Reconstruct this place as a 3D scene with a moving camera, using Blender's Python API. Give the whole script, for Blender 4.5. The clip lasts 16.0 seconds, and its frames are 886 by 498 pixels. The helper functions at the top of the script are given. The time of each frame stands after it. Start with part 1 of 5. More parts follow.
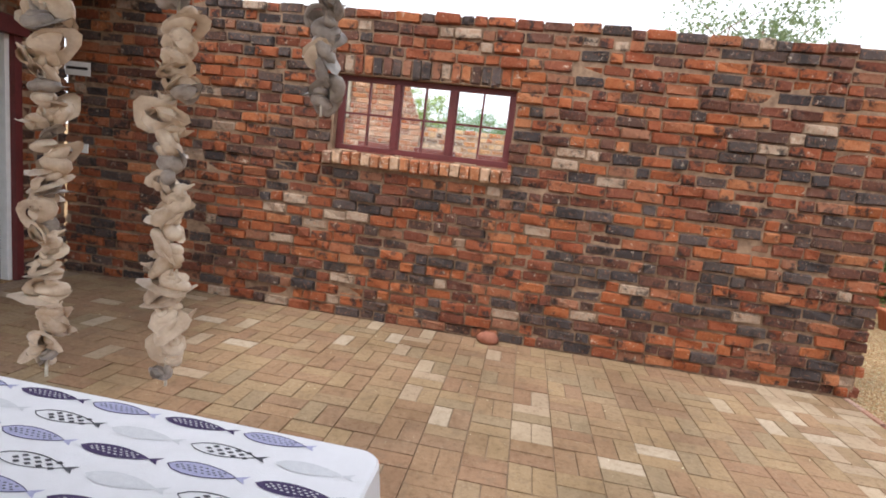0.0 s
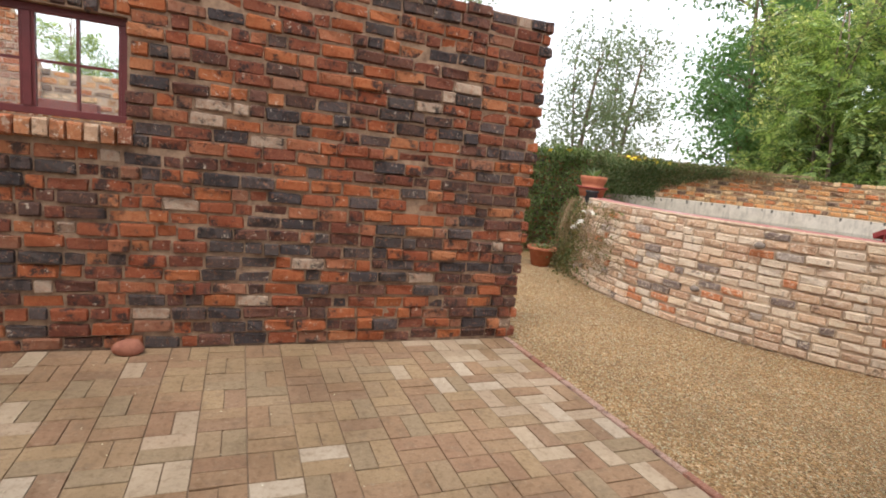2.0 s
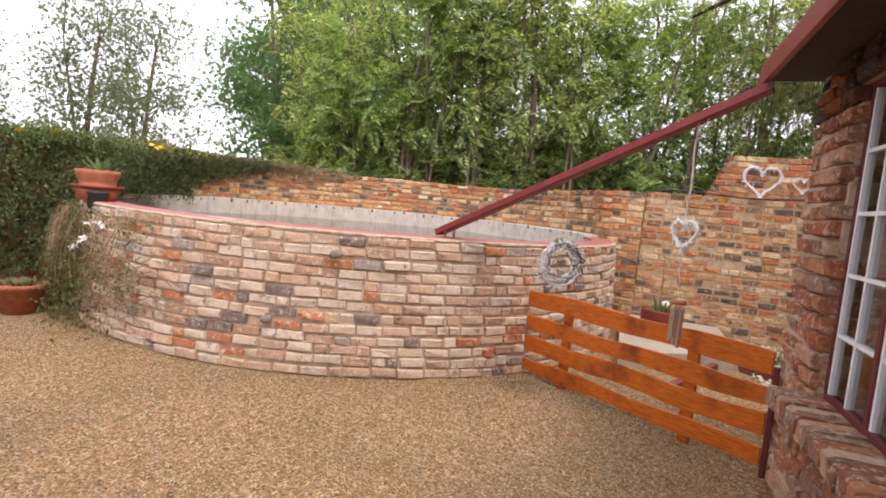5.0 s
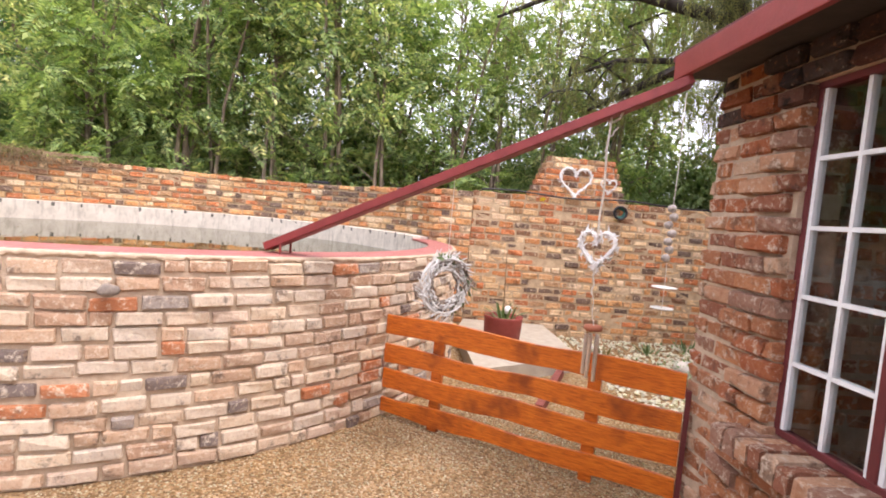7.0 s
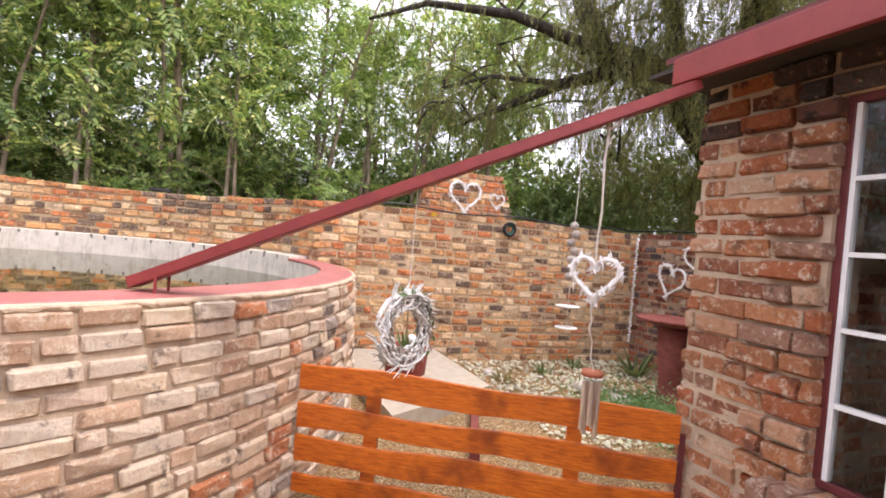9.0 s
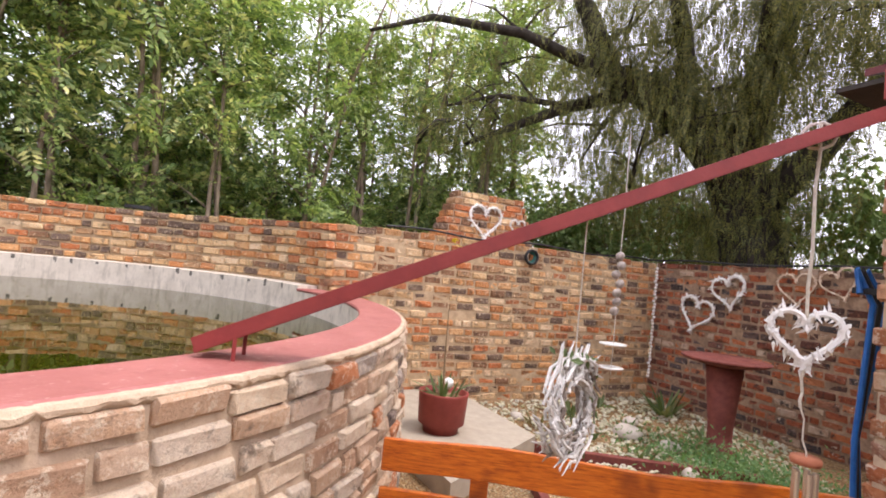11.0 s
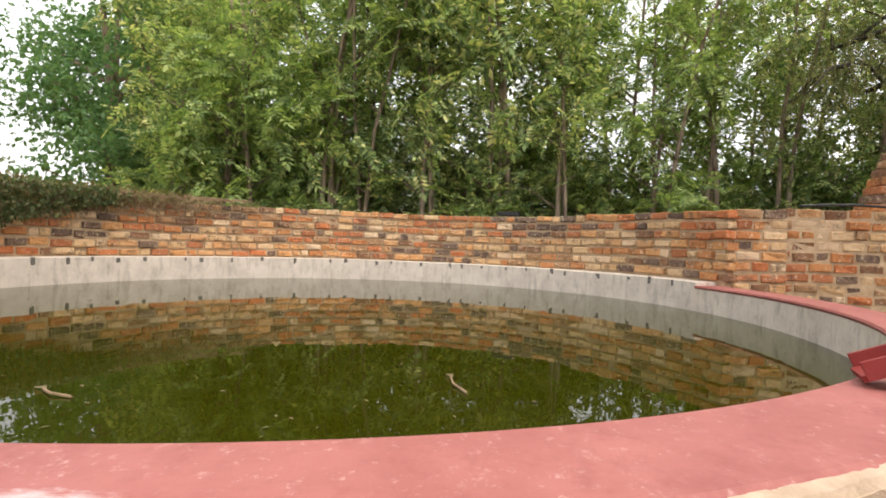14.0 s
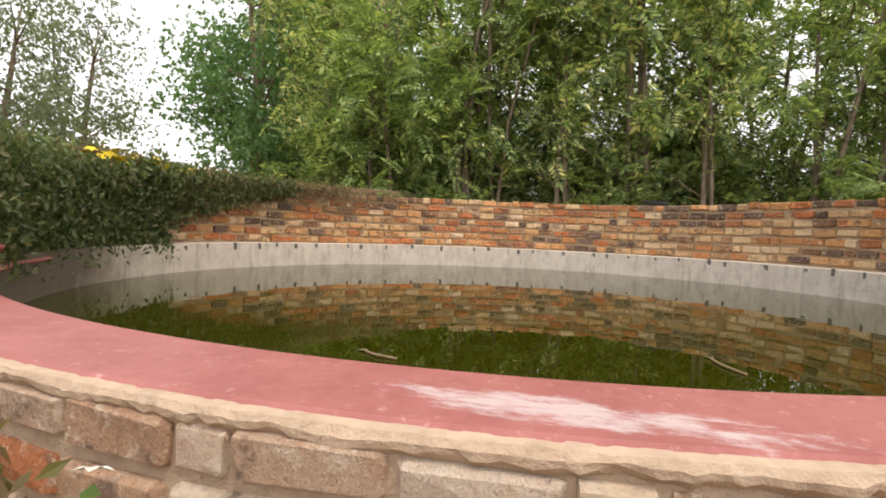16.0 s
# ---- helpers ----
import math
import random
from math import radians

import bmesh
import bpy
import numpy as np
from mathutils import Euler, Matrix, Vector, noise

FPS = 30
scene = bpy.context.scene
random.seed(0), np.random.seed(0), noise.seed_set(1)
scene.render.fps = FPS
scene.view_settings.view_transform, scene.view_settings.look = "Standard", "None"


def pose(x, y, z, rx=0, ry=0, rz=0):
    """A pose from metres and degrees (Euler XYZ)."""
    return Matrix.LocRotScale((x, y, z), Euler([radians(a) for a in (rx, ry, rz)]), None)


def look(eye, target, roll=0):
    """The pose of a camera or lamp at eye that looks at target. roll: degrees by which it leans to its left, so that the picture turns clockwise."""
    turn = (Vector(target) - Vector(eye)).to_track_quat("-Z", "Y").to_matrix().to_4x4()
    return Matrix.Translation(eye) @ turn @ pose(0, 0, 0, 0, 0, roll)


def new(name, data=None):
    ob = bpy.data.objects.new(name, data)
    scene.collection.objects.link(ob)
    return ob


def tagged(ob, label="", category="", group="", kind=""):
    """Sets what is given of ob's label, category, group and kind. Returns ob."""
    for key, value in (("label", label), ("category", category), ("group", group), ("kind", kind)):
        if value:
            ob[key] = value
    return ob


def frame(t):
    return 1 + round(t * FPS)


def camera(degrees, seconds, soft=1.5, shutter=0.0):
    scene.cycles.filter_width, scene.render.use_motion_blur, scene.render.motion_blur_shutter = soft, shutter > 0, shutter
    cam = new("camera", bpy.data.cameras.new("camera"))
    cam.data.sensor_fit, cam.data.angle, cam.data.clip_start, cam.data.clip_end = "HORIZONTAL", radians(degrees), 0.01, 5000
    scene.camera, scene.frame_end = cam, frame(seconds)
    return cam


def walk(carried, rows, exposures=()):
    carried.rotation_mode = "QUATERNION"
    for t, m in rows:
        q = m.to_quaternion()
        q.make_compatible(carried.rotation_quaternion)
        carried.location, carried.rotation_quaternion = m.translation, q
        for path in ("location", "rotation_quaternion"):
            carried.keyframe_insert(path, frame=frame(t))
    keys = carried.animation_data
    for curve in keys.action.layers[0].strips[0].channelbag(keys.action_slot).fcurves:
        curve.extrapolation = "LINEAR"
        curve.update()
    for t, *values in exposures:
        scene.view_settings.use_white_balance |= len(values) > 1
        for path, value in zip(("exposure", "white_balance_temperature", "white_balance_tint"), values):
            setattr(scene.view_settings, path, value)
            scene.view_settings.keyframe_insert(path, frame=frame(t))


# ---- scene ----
cam = camera(81.3, 16.0, soft=1.8)
METRES, EYE, TILT, LEAN, TURN = 7.4, 1.43, 0.0, 0.0, 8.9
ROWS = [
    (0.0, -0.0062, 0.0100, -0.0001, 0.48, -9.07, -6.73),
    (0.5, 0.0174, 0.0162, 0.0026, -10.06, -10.05, -6.17),
    (1.0, 0.0390, 0.0252, 0.0041, -14.79, -10.15, -6.56),
    (1.5, 0.0550, 0.0446, 0.0016, -19.17, -10.21, -6.62),
    (2.0, 0.0700, 0.0728, 0.0047, -29.99, -9.70, -6.15),
    (2.5, 0.0998, 0.0999, 0.0052, -39.85, -8.72, -6.15),
    (3.0, 0.1347, 0.1228, 0.0055, -45.24, -8.14, -6.01),
    (3.5, 0.1643, 0.1518, 0.0016, -52.86, -7.47, -5.55),
    (4.0, 0.2026, 0.1768, 0.0014, -63.86, -6.46, -4.82),
    (4.5, 0.2361, 0.2005, 0.0024, -69.86, -5.80, -5.19),
    (5.0, 0.2617, 0.2255, 0.0050, -78.39, -5.07, -5.28),
    (7.5, 0.4274, 0.3177, 0.0107, -105.86, -3.29, -5.47),
    (8.0, 0.4573, 0.3327, 0.0106, -109.99, -2.89, -5.58),
    (8.5, 0.4845, 0.3419, 0.0094, -116.09, -2.32, -4.90),
    (11.0, 0.6345, 0.3977, 0.0123, -124.87, 2.13, -5.73),
    (11.5, 0.6621, 0.4197, 0.0118, -117.68, 1.84, -3.81),
    (12.0, 0.6726, 0.4488, 0.0126, -113.54, 1.60, -3.13),
    (12.5, 0.6909, 0.4665, 0.0104, -109.92, 1.52, -2.35),
    (13.0, 0.7056, 0.4789, 0.0087, -105.12, 1.41, -2.03),
    (13.5, 0.7114, 0.4878, 0.0080, -99.18, 0.63, -2.10),
    (14.0, 0.7125, 0.5018, 0.0068, -93.27, -0.70, -2.04),
    (14.5, 0.7113, 0.5121, 0.0064, -87.30, -1.63, -2.21),
    (15.0, 0.6985, 0.5331, 0.0060, -83.36, -1.87, -2.20),
    (15.5, 0.6855, 0.5655, 0.0033, -82.93, -1.89, -2.26),
    (16.0, 0.6898, 0.5969, 0.0002, -83.18, -2.12, -2.28),
]
walk(cam, [(t, pose(0, 0, EYE, TILT, LEAN, TURN) @ pose(METRES * x, METRES * y, METRES * z, 90 + pitch, roll, yaw)) for t, x, y, z, yaw, pitch, roll in ROWS],
     exposures=[(0.0, 1.03, 6450, 12), (0.5, 0.9, 6450, 12), (0.7, 0.86, 6450, 12), (1.5, 0.76, 6500, 12), (2.5, 0.82, 6650, 13), (5.0, 0.84, 6650, 22), (7.5, 1.42, 6500, 22), (8.5, 1.38, 6500, 22), (11.0, 1.1, 6600, 22), (13.0, 0.98, 6550, 19), (14.0, 0.82, 6950, 15), (16.0, 0.58, 7100, 16)])

# ---- world, sun ----
world = bpy.data.worlds.new("sky")
scene.world = world
world.use_nodes = True
wn = world.node_tree
wn.nodes.clear()
w_out = wn.nodes.new("ShaderNodeOutputWorld")
w_bg = wn.nodes.new("ShaderNodeBackground")
w_sky = wn.nodes.new("ShaderNodeTexSky")
w_sky.sky_type = "NISHITA"
w_sky.sun_disc = False
w_sky.sun_elevation = radians(52)
w_sky.sun_rotation = radians(200)
w_sky.air_density, w_sky.dust_density = 1.0, 4.0
# thin overcast: a white veil over the blue
w_veil = wn.nodes.new("ShaderNodeMix")
w_veil.data_type = "RGBA"
w_veil.inputs[0].default_value = 0.72
w_veil.inputs[7].default_value = (10.5, 10.9, 11.6, 1)
wn.links.new(w_sky.outputs[0], w_veil.inputs[6])
wn.links.new(w_veil.outputs[2], w_bg.inputs[0])
w_bg.inputs[1].default_value = 0.12
wn.links.new(w_bg.outputs[0], w_out.inputs[0])

sun = new("sun", bpy.data.lights.new("sun", "SUN"))
sun.data.energy, sun.data.angle, sun.data.color = 1.1, radians(16), (1.0, 0.95, 0.88)
sun.matrix_world = look((0, 0, 20), (7.0, 6.0, 0))

# ---- materials ----


class Nodes:
    """A small builder for one material's nodes."""

    def __init__(self, name):
        self.m = bpy.data.materials.new(name)
        self.m.use_nodes = True
        self.t = self.m.node_tree
        self.b = self.t.nodes["Principled BSDF"]
        self.pos = self.t.nodes.new("ShaderNodeNewGeometry")

    def add(self, kind, **kw):
        n = self.t.nodes.new(kind)
        for k, v in kw.items():
            n.inputs[k.replace("_", " ")].default_value = v
        return n

    def link(self, a, b):
        self.t.links.new(a, b)

    def noise(self, scale, detail=4.0, rough=0.6, stretch=None):
        n = self.add("ShaderNodeTexNoise", Scale=scale, Detail=detail, Roughness=rough)
        if stretch:
            mp = self.add("ShaderNodeMapping")
            mp.inputs["Scale"].default_value = stretch
            self.link(self.pos.outputs["Position"], mp.inputs["Vector"])
            self.link(mp.outputs[0], n.inputs["Vector"])
        else:
            self.link(self.pos.outputs["Position"], n.inputs["Vector"])
        return n.outputs["Fac"]

    def ramp(self, fac, stops, constant=False):
        r = self.t.nodes.new("ShaderNodeValToRGB")
        if constant:
            r.color_ramp.interpolation = "CONSTANT"
        e = r.color_ramp.elements
        while len(e) < len(stops):
            e.new(0.5)
        for k, (p, c) in enumerate(stops):
            e[k].position = p
            e[k].color = (c, c, c, 1) if isinstance(c, (int, float)) else (*c, 1)
        self.link(fac, r.inputs[0])
        return r.outputs[0]

    def mix(self, fac, a, b, mode="MIX"):
        n = self.t.nodes.new("ShaderNodeMix")
        n.data_type = "RGBA"
        n.blend_type = mode
        for s, v in ((0, fac), (6, a), (7, b)):
            if isinstance(v, (int, float)):
                n.inputs[s].default_value = v
            elif isinstance(v, tuple):
                n.inputs[s].default_value = (*v, 1)
            else:
                self.link(v, n.inputs[s])
        return n.outputs[2]

    def piece_random(self):
        info = self.t.nodes.new("ShaderNodeObjectInfo")
        s = self.t.nodes.new("ShaderNodeMath")
        s.operation = "ADD"
        self.link(info.outputs["Random"], s.inputs[0])
        self.link(self.pos.outputs["Random Per Island"], s.inputs[1])
        f = self.t.nodes.new("ShaderNodeMath")
        f.operation = "FRACT"
        self.link(s.outputs[0], f.inputs[0])
        return f.outputs[0]

    def bump(self, height, strength, distance=0.01, base=None):
        n = self.add("ShaderNodeBump", Strength=strength, Distance=distance)
        self.link(height, n.inputs["Height"])
        if base is not None:
            self.link(base, n.inputs["Normal"])
        self.link(n.outputs[0], self.b.inputs["Normal"])
        return n.outputs[0]

    def done(self, color=None, rough=0.8, metal=0.0, spec=0.4):
        if isinstance(color, tuple):
            self.b.inputs["Base Color"].default_value = (*color, 1)
        elif color is not None:
            self.link(color, self.b.inputs["Base Color"])
        if isinstance(rough, (int, float)):
            self.b.inputs["Roughness"].default_value = rough
        else:
            self.link(rough, self.b.inputs["Roughness"])
        self.b.inputs["Metallic"].default_value = metal
        self.b.inputs["Specular IOR Level"].default_value = spec
        return self.m


def brick_material(name, palette, splash, splash_colour, splash_from=0.6, dark=(0.07, 0.05, 0.045), light=(0.5, 0.28, 0.17), soot=0.65, relief=1.0, burnt=0.54, blot=21, stain=0.0):
    """Bricks whose colours are drawn from a palette, with burnt stains and smears of mortar."""
    n = Nodes(name)
    step = 1.0 / len(palette)
    base = n.ramp(n.piece_random(), [(k * step, c) for k, c in enumerate(palette)], True)
    base = n.mix(n.ramp(n.noise(26, 5, 0.75), [(0.35, 0.45), (0.5, 0.0)]), base, light, "MULTIPLY")
    base = n.mix(n.ramp(n.noise(9, 5, 0.7), [(burnt, 0.0), (burnt + 0.1, soot)]), base, dark)
    base = n.mix(n.ramp(n.noise(38, 5, 0.7), [(0.56, 0.0), (0.68, 0.45)]), base, light)
    base = n.mix(n.ramp(n.noise(120, 4, 0.75), [(0.56, 0.0), (0.72, soot * 0.55)]), base, dark)
    base = n.mix(n.ramp(n.noise(64, 6, 0.8), [(0.3, 0.45), (0.48, 0.0)]), base, (0.55, 0.5, 0.47), "MULTIPLY")
    smear = n.ramp(n.noise(blot, 8, 0.78), [(splash_from, 0.0), (splash_from + 0.06, splash)])
    base = n.mix(smear, base, splash_colour)
    if stain:
        base = n.mix(n.ramp(n.noise(0.8, 5, 0.65), [(0.36, stain), (0.62, 0.0)]), base, (0.5, 0.47, 0.42), "MULTIPLY")
    first = n.bump(n.noise(30, 6, 0.75), 0.8 * relief, 0.03)
    n.bump(n.noise(150, 4, 0.75), 0.8 * relief, 0.01, first)
    return n.done(base, 0.88, spec=0.25)


def grain_material(name, dark, light, scale, rough=0.85, bump=0.4, fine=120, spots=None, spec=0.35, metal=0.0, stretch=None):
    """A surface mottled between two colours, with fine relief; spots: (colour, from, scale)."""
    n = Nodes(name)
    c = n.mix(n.ramp(n.noise(scale, 6, 0.65, stretch), [(0.3, 0.0), (0.7, 1.0)]), dark, light)
    if spots:
        c = n.mix(n.ramp(n.noise(spots[2], 6, 0.7), [(spots[1], 0.0), (spots[1] + 0.12, 0.85)]), c, spots[0])
    n.bump(n.noise(fine, 4, 0.7, stretch), bump, 0.008)
    return n.done(c, rough, metal, spec)


def leaf_material(name, palette, rough=0.55):
    n = Nodes(name)
    step = 1.0 / len(palette)
    c = n.ramp(n.piece_random(), [(k * step, col) for k, col in enumerate(palette)])
    n.link(c, n.b.inputs["Base Color"])
    n.b.inputs["Roughness"].default_value = rough
    n.b.inputs["Specular IOR Level"].default_value = 0.3
    tr = n.add("ShaderNodeBsdfTranslucent")
    n.link(n.mix(1.0, c, (1.4, 1.5, 0.8), "MULTIPLY"), tr.inputs["Color"])
    mixer = n.add("ShaderNodeMixShader")
    mixer.inputs[0].default_value = 0.4
    out = n.t.nodes["Material Output"]
    n.link(n.b.outputs[0], mixer.inputs[1])
    n.link(tr.outputs[0], mixer.inputs[2])
    n.link(mixer.outputs[0], out.inputs[0])
    return n.m


FACE_BRICK = brick_material("burnt_red_brick", [
    (0.331, 0.0936, 0.0432), (0.144, 0.0612, 0.0432), (0.446, 0.137, 0.054), (0.0972, 0.0778, 0.0713), (0.389, 0.115, 0.0468), (0.216, 0.072, 0.0432), (0.49, 0.194, 0.0864),
    (0.13, 0.0907, 0.0778), (0.36, 0.108, 0.0504), (0.259, 0.0864, 0.0504), (0.0778, 0.0648, 0.0648), (0.418, 0.158, 0.0792), (0.115, 0.0648, 0.0504), (0.475, 0.158, 0.0612),
    (0.288, 0.0936, 0.0504), (0.518, 0.389, 0.288), (0.187, 0.0864, 0.0612), (0.117, 0.0907, 0.0842), (0.403, 0.122, 0.0504), (0.346, 0.158, 0.0936)],
    0.85, (0.74, 0.62, 0.48), 0.6, (0.04, 0.033, 0.032), (0.64, 0.28, 0.14), 0.9, 1.1, 0.525, 17)
DAM_BRICK = brick_material("washed_pale_brick", [
    (0.742, 0.576, 0.41), (0.612, 0.414, 0.274), (0.779, 0.639, 0.479), (0.538, 0.342, 0.222), (0.76, 0.63, 0.487), (0.426, 0.36, 0.308),
    (0.705, 0.495, 0.333), (0.723, 0.558, 0.419), (0.575, 0.225, 0.103), (0.686, 0.576, 0.453), (0.797, 0.63, 0.445), (0.63, 0.45, 0.316), (0.232, 0.18, 0.154), (0.742, 0.603, 0.453), (0.649, 0.432, 0.282)],
    0.7, (0.806, 0.693, 0.53), 0.53, (0.158, 0.113, 0.0855), (0.76, 0.576, 0.393), 0.75, 0.9, 0.575)
YARD_BRICK = brick_material("ochre_yard_brick", [
    (0.7, 0.4, 0.19), (0.58, 0.24, 0.09), (0.76, 0.53, 0.29), (0.3, 0.16, 0.09), (0.82, 0.62, 0.4), (0.62, 0.28, 0.11),
    (0.16, 0.11, 0.085), (0.72, 0.38, 0.16), (0.46, 0.27, 0.14), (0.64, 0.22, 0.085), (0.22, 0.15, 0.11), (0.8, 0.58, 0.34), (0.52, 0.2, 0.09), (0.7, 0.46, 0.24)],
    0.75, (0.86, 0.69, 0.47), 0.56, (0.12, 0.08, 0.055), (0.84, 0.54, 0.27), 0.7)
HOUSE_BRICK = brick_material("orange_house_brick", [
    (0.54, 0.22, 0.1), (0.48, 0.16, 0.07), (0.62, 0.34, 0.2), (0.4, 0.22, 0.15), (0.66, 0.44, 0.29), (0.46, 0.19, 0.09),
    (0.36, 0.14, 0.08), (0.56, 0.24, 0.11)], 0.8, (0.72, 0.58, 0.44), 0.53, (0.12, 0.075, 0.055), (0.7, 0.42, 0.25))
PAVER = brick_material("clay_paver", [
    (0.322, 0.217, 0.128), (0.304, 0.194, 0.116), (0.339, 0.24, 0.141), (0.287, 0.185, 0.116), (0.331, 0.235, 0.144), (0.313, 0.199, 0.12),
    (0.304, 0.226, 0.141), (0.348, 0.244, 0.141), (0.322, 0.208, 0.124), (0.296, 0.181, 0.111)],
    0.35, (0.4, 0.335, 0.232), 0.6, (0.209, 0.145, 0.095), (0.418, 0.335, 0.232), 0.45, 0.35, stain=0.75)
PALE_PAVER = brick_material("pale_clay_paver", [(0.416, 0.316, 0.219), (0.47, 0.386, 0.289), (0.38, 0.289, 0.199), (0.435, 0.342, 0.239)], 0.4, (0.498, 0.422, 0.322), 0.6, (0.289, 0.21, 0.141), (0.452, 0.369, 0.281), 0.4, 0.35, stain=0.6)
EDGE_BRICK = brick_material("red_edging_brick", [(0.4, 0.19, 0.13), (0.46, 0.26, 0.19), (0.36, 0.16, 0.11), (0.5, 0.33, 0.26)], 0.5, (0.6, 0.5, 0.42), 0.58)
MORTAR = grain_material("lime_mortar", (0.17, 0.105, 0.07), (0.4, 0.27, 0.175), 14, 0.95, 1.0, 70)
PALE_MORTAR = grain_material("pale_mortar", (0.4, 0.295, 0.2), (0.62, 0.48, 0.345), 12, 0.95, 0.8, 90)
YARD_MORTAR = grain_material("sandy_mortar", (0.38, 0.265, 0.155), (0.6, 0.44, 0.275), 12, 0.95, 0.8, 90)
JOINT_SAND = grain_material("joint_sand", (0.2, 0.14, 0.095), (0.33, 0.235, 0.16), 30, 0.95, 0.6, 150)
gv = Nodes("fine_gravel")
cell = gv.add("ShaderNodeTexVoronoi", Scale=72.0)
gv.link(gv.pos.outputs["Position"], cell.inputs["Vector"])
grit = gv.ramp(cell.outputs["Color"], [(0.1, (0.15, 0.095, 0.042)), (0.4, (0.4, 0.265, 0.12)), (0.65, (0.56, 0.38, 0.185)), (0.9, (0.82, 0.68, 0.46))])
grit = gv.mix(gv.ramp(gv.noise(1.1, 5, 0.65), [(0.4, 0.0), (0.7, 0.55)]), grit, (0.25, 0.18, 0.1))
grit = gv.mix(gv.ramp(gv.noise(22, 5, 0.7), [(0.35, 0.5), (0.6, 0.0)]), grit, (0.2, 0.145, 0.085))
lump = gv.bump(gv.noise(40, 4, 0.7), 0.8, 0.03)
gv.bump(cell.outputs["Distance"], 1.0, -0.012, lump)
grit = gv.mix(1.0, grit, (0.91, 0.82, 0.75), "MULTIPLY")
GRAVEL = gv.done(grit, 0.95, spec=0.2)

CONCRETE_DARK = grain_material("dark_patch_concrete", (0.09, 0.08, 0.07), (0.2, 0.18, 0.15), 20, 0.9, 0.5, 60)
PALE_SLAB = grain_material("pale_concrete_slab", (0.36, 0.31, 0.24), (0.46, 0.4, 0.31), 8, 0.9, 0.4, 90)
OXIDE = grain_material("red_oxide_paint", (0.19, 0.022, 0.02), (0.27, 0.036, 0.03), 7, 0.5, 0.15, 60, spec=0.5)
DARK_OXIDE = grain_material("dark_oxide_paint", (0.1, 0.022, 0.022), (0.15, 0.03, 0.03), 9, 0.5, 0.15, 60)
WHITE_PAINT = grain_material("white_paint", (0.68, 0.68, 0.66), (0.8, 0.8, 0.78), 12, 0.5, 0.15, 60)
DARK_WOOD_ROOM = grain_material("dark_wood_and_unlit_room", (0.035, 0.028, 0.024), (0.06, 0.05, 0.04), 9, 0.8, 0.3, 50)
BARK = grain_material("brown_bark", (0.11, 0.08, 0.055), (0.36, 0.28, 0.2), 14, 0.95, 1.0, 40, stretch=(1, 1, 0.3))
DARK_BARK = grain_material("dark_rough_bark", (0.018, 0.014, 0.012), (0.06, 0.05, 0.04), 10, 0.95, 1.0, 30)
TERRACOTTA = grain_material("terracotta", (0.33, 0.1, 0.05), (0.45, 0.17, 0.09), 12, 0.8, 0.3, 90, ((0.5, 0.36, 0.28), 0.66, 14))
OXIDE_POT = grain_material("red_pot_glaze", (0.22, 0.04, 0.03), (0.3, 0.06, 0.045), 9, 0.6, 0.2, 80)
SHELL = grain_material("sea_shell", (0.5, 0.35, 0.23), (0.82, 0.69, 0.54), 22, 0.45, 0.4, 90, ((0.3, 0.22, 0.17), 0.6, 16))
GREY_SHELL = grain_material("grey_sea_shell", (0.2, 0.17, 0.155), (0.5, 0.43, 0.37), 26, 0.45, 0.4, 90)
WHITE_SHELL = grain_material("white_shell", (0.68, 0.65, 0.6), (0.82, 0.8, 0.77), 30, 0.5, 0.3, 90)
ROPE = grain_material("sisal_rope", (0.55, 0.48, 0.38), (0.72, 0.66, 0.56), 60, 0.95, 0.8, 200)
TWIG_WHITE = grain_material("whitewashed_twig", (0.5, 0.48, 0.44), (0.76, 0.75, 0.72), 40, 0.85, 0.5, 120)
TWIG_GREY = grain_material("bare_grey_twig", (0.16, 0.13, 0.11), (0.3, 0.25, 0.2), 40, 0.9, 0.5, 120)
STEEL = grain_material("brushed_steel", (0.68, 0.68, 0.68), (0.8, 0.8, 0.79), 20, 0.3, 0.05, 90, metal=1.0)
BLACK = grain_material("black_plastic", (0.012, 0.012, 0.013), (0.03, 0.03, 0.032), 20, 0.5, 0.1, 90)
BLUE_HOSE = grain_material("blue_hose_rubber", (0.01, 0.09, 0.3), (0.02, 0.14, 0.42), 20, 0.4, 0.1, 90)
ROCK = grain_material("pale_rock", (0.45, 0.4, 0.33), (0.64, 0.58, 0.5), 9, 0.9, 0.7, 60)
STONE_RED = grain_material("red_fieldstone", (0.24, 0.09, 0.06), (0.38, 0.16, 0.1), 15, 0.9, 0.7, 60)
DRY_TWIG = grain_material("dry_creeper_stem", (0.2, 0.13, 0.07), (0.36, 0.26, 0.15), 30, 0.95, 0.4, 90)
RUST = grain_material("rusted_red_metal", (0.13, 0.03, 0.025), (0.24, 0.07, 0.05), 14, 0.75, 0.3, 70)
YELLOW = grain_material("yellow_petal", (0.75, 0.55, 0.02), (0.85, 0.68, 0.05), 40, 0.6, 0.1, 60)
WHITE_PETAL = grain_material("white_petal", (0.66, 0.63, 0.54), (0.8, 0.78, 0.7), 40, 0.6, 0.1, 60)

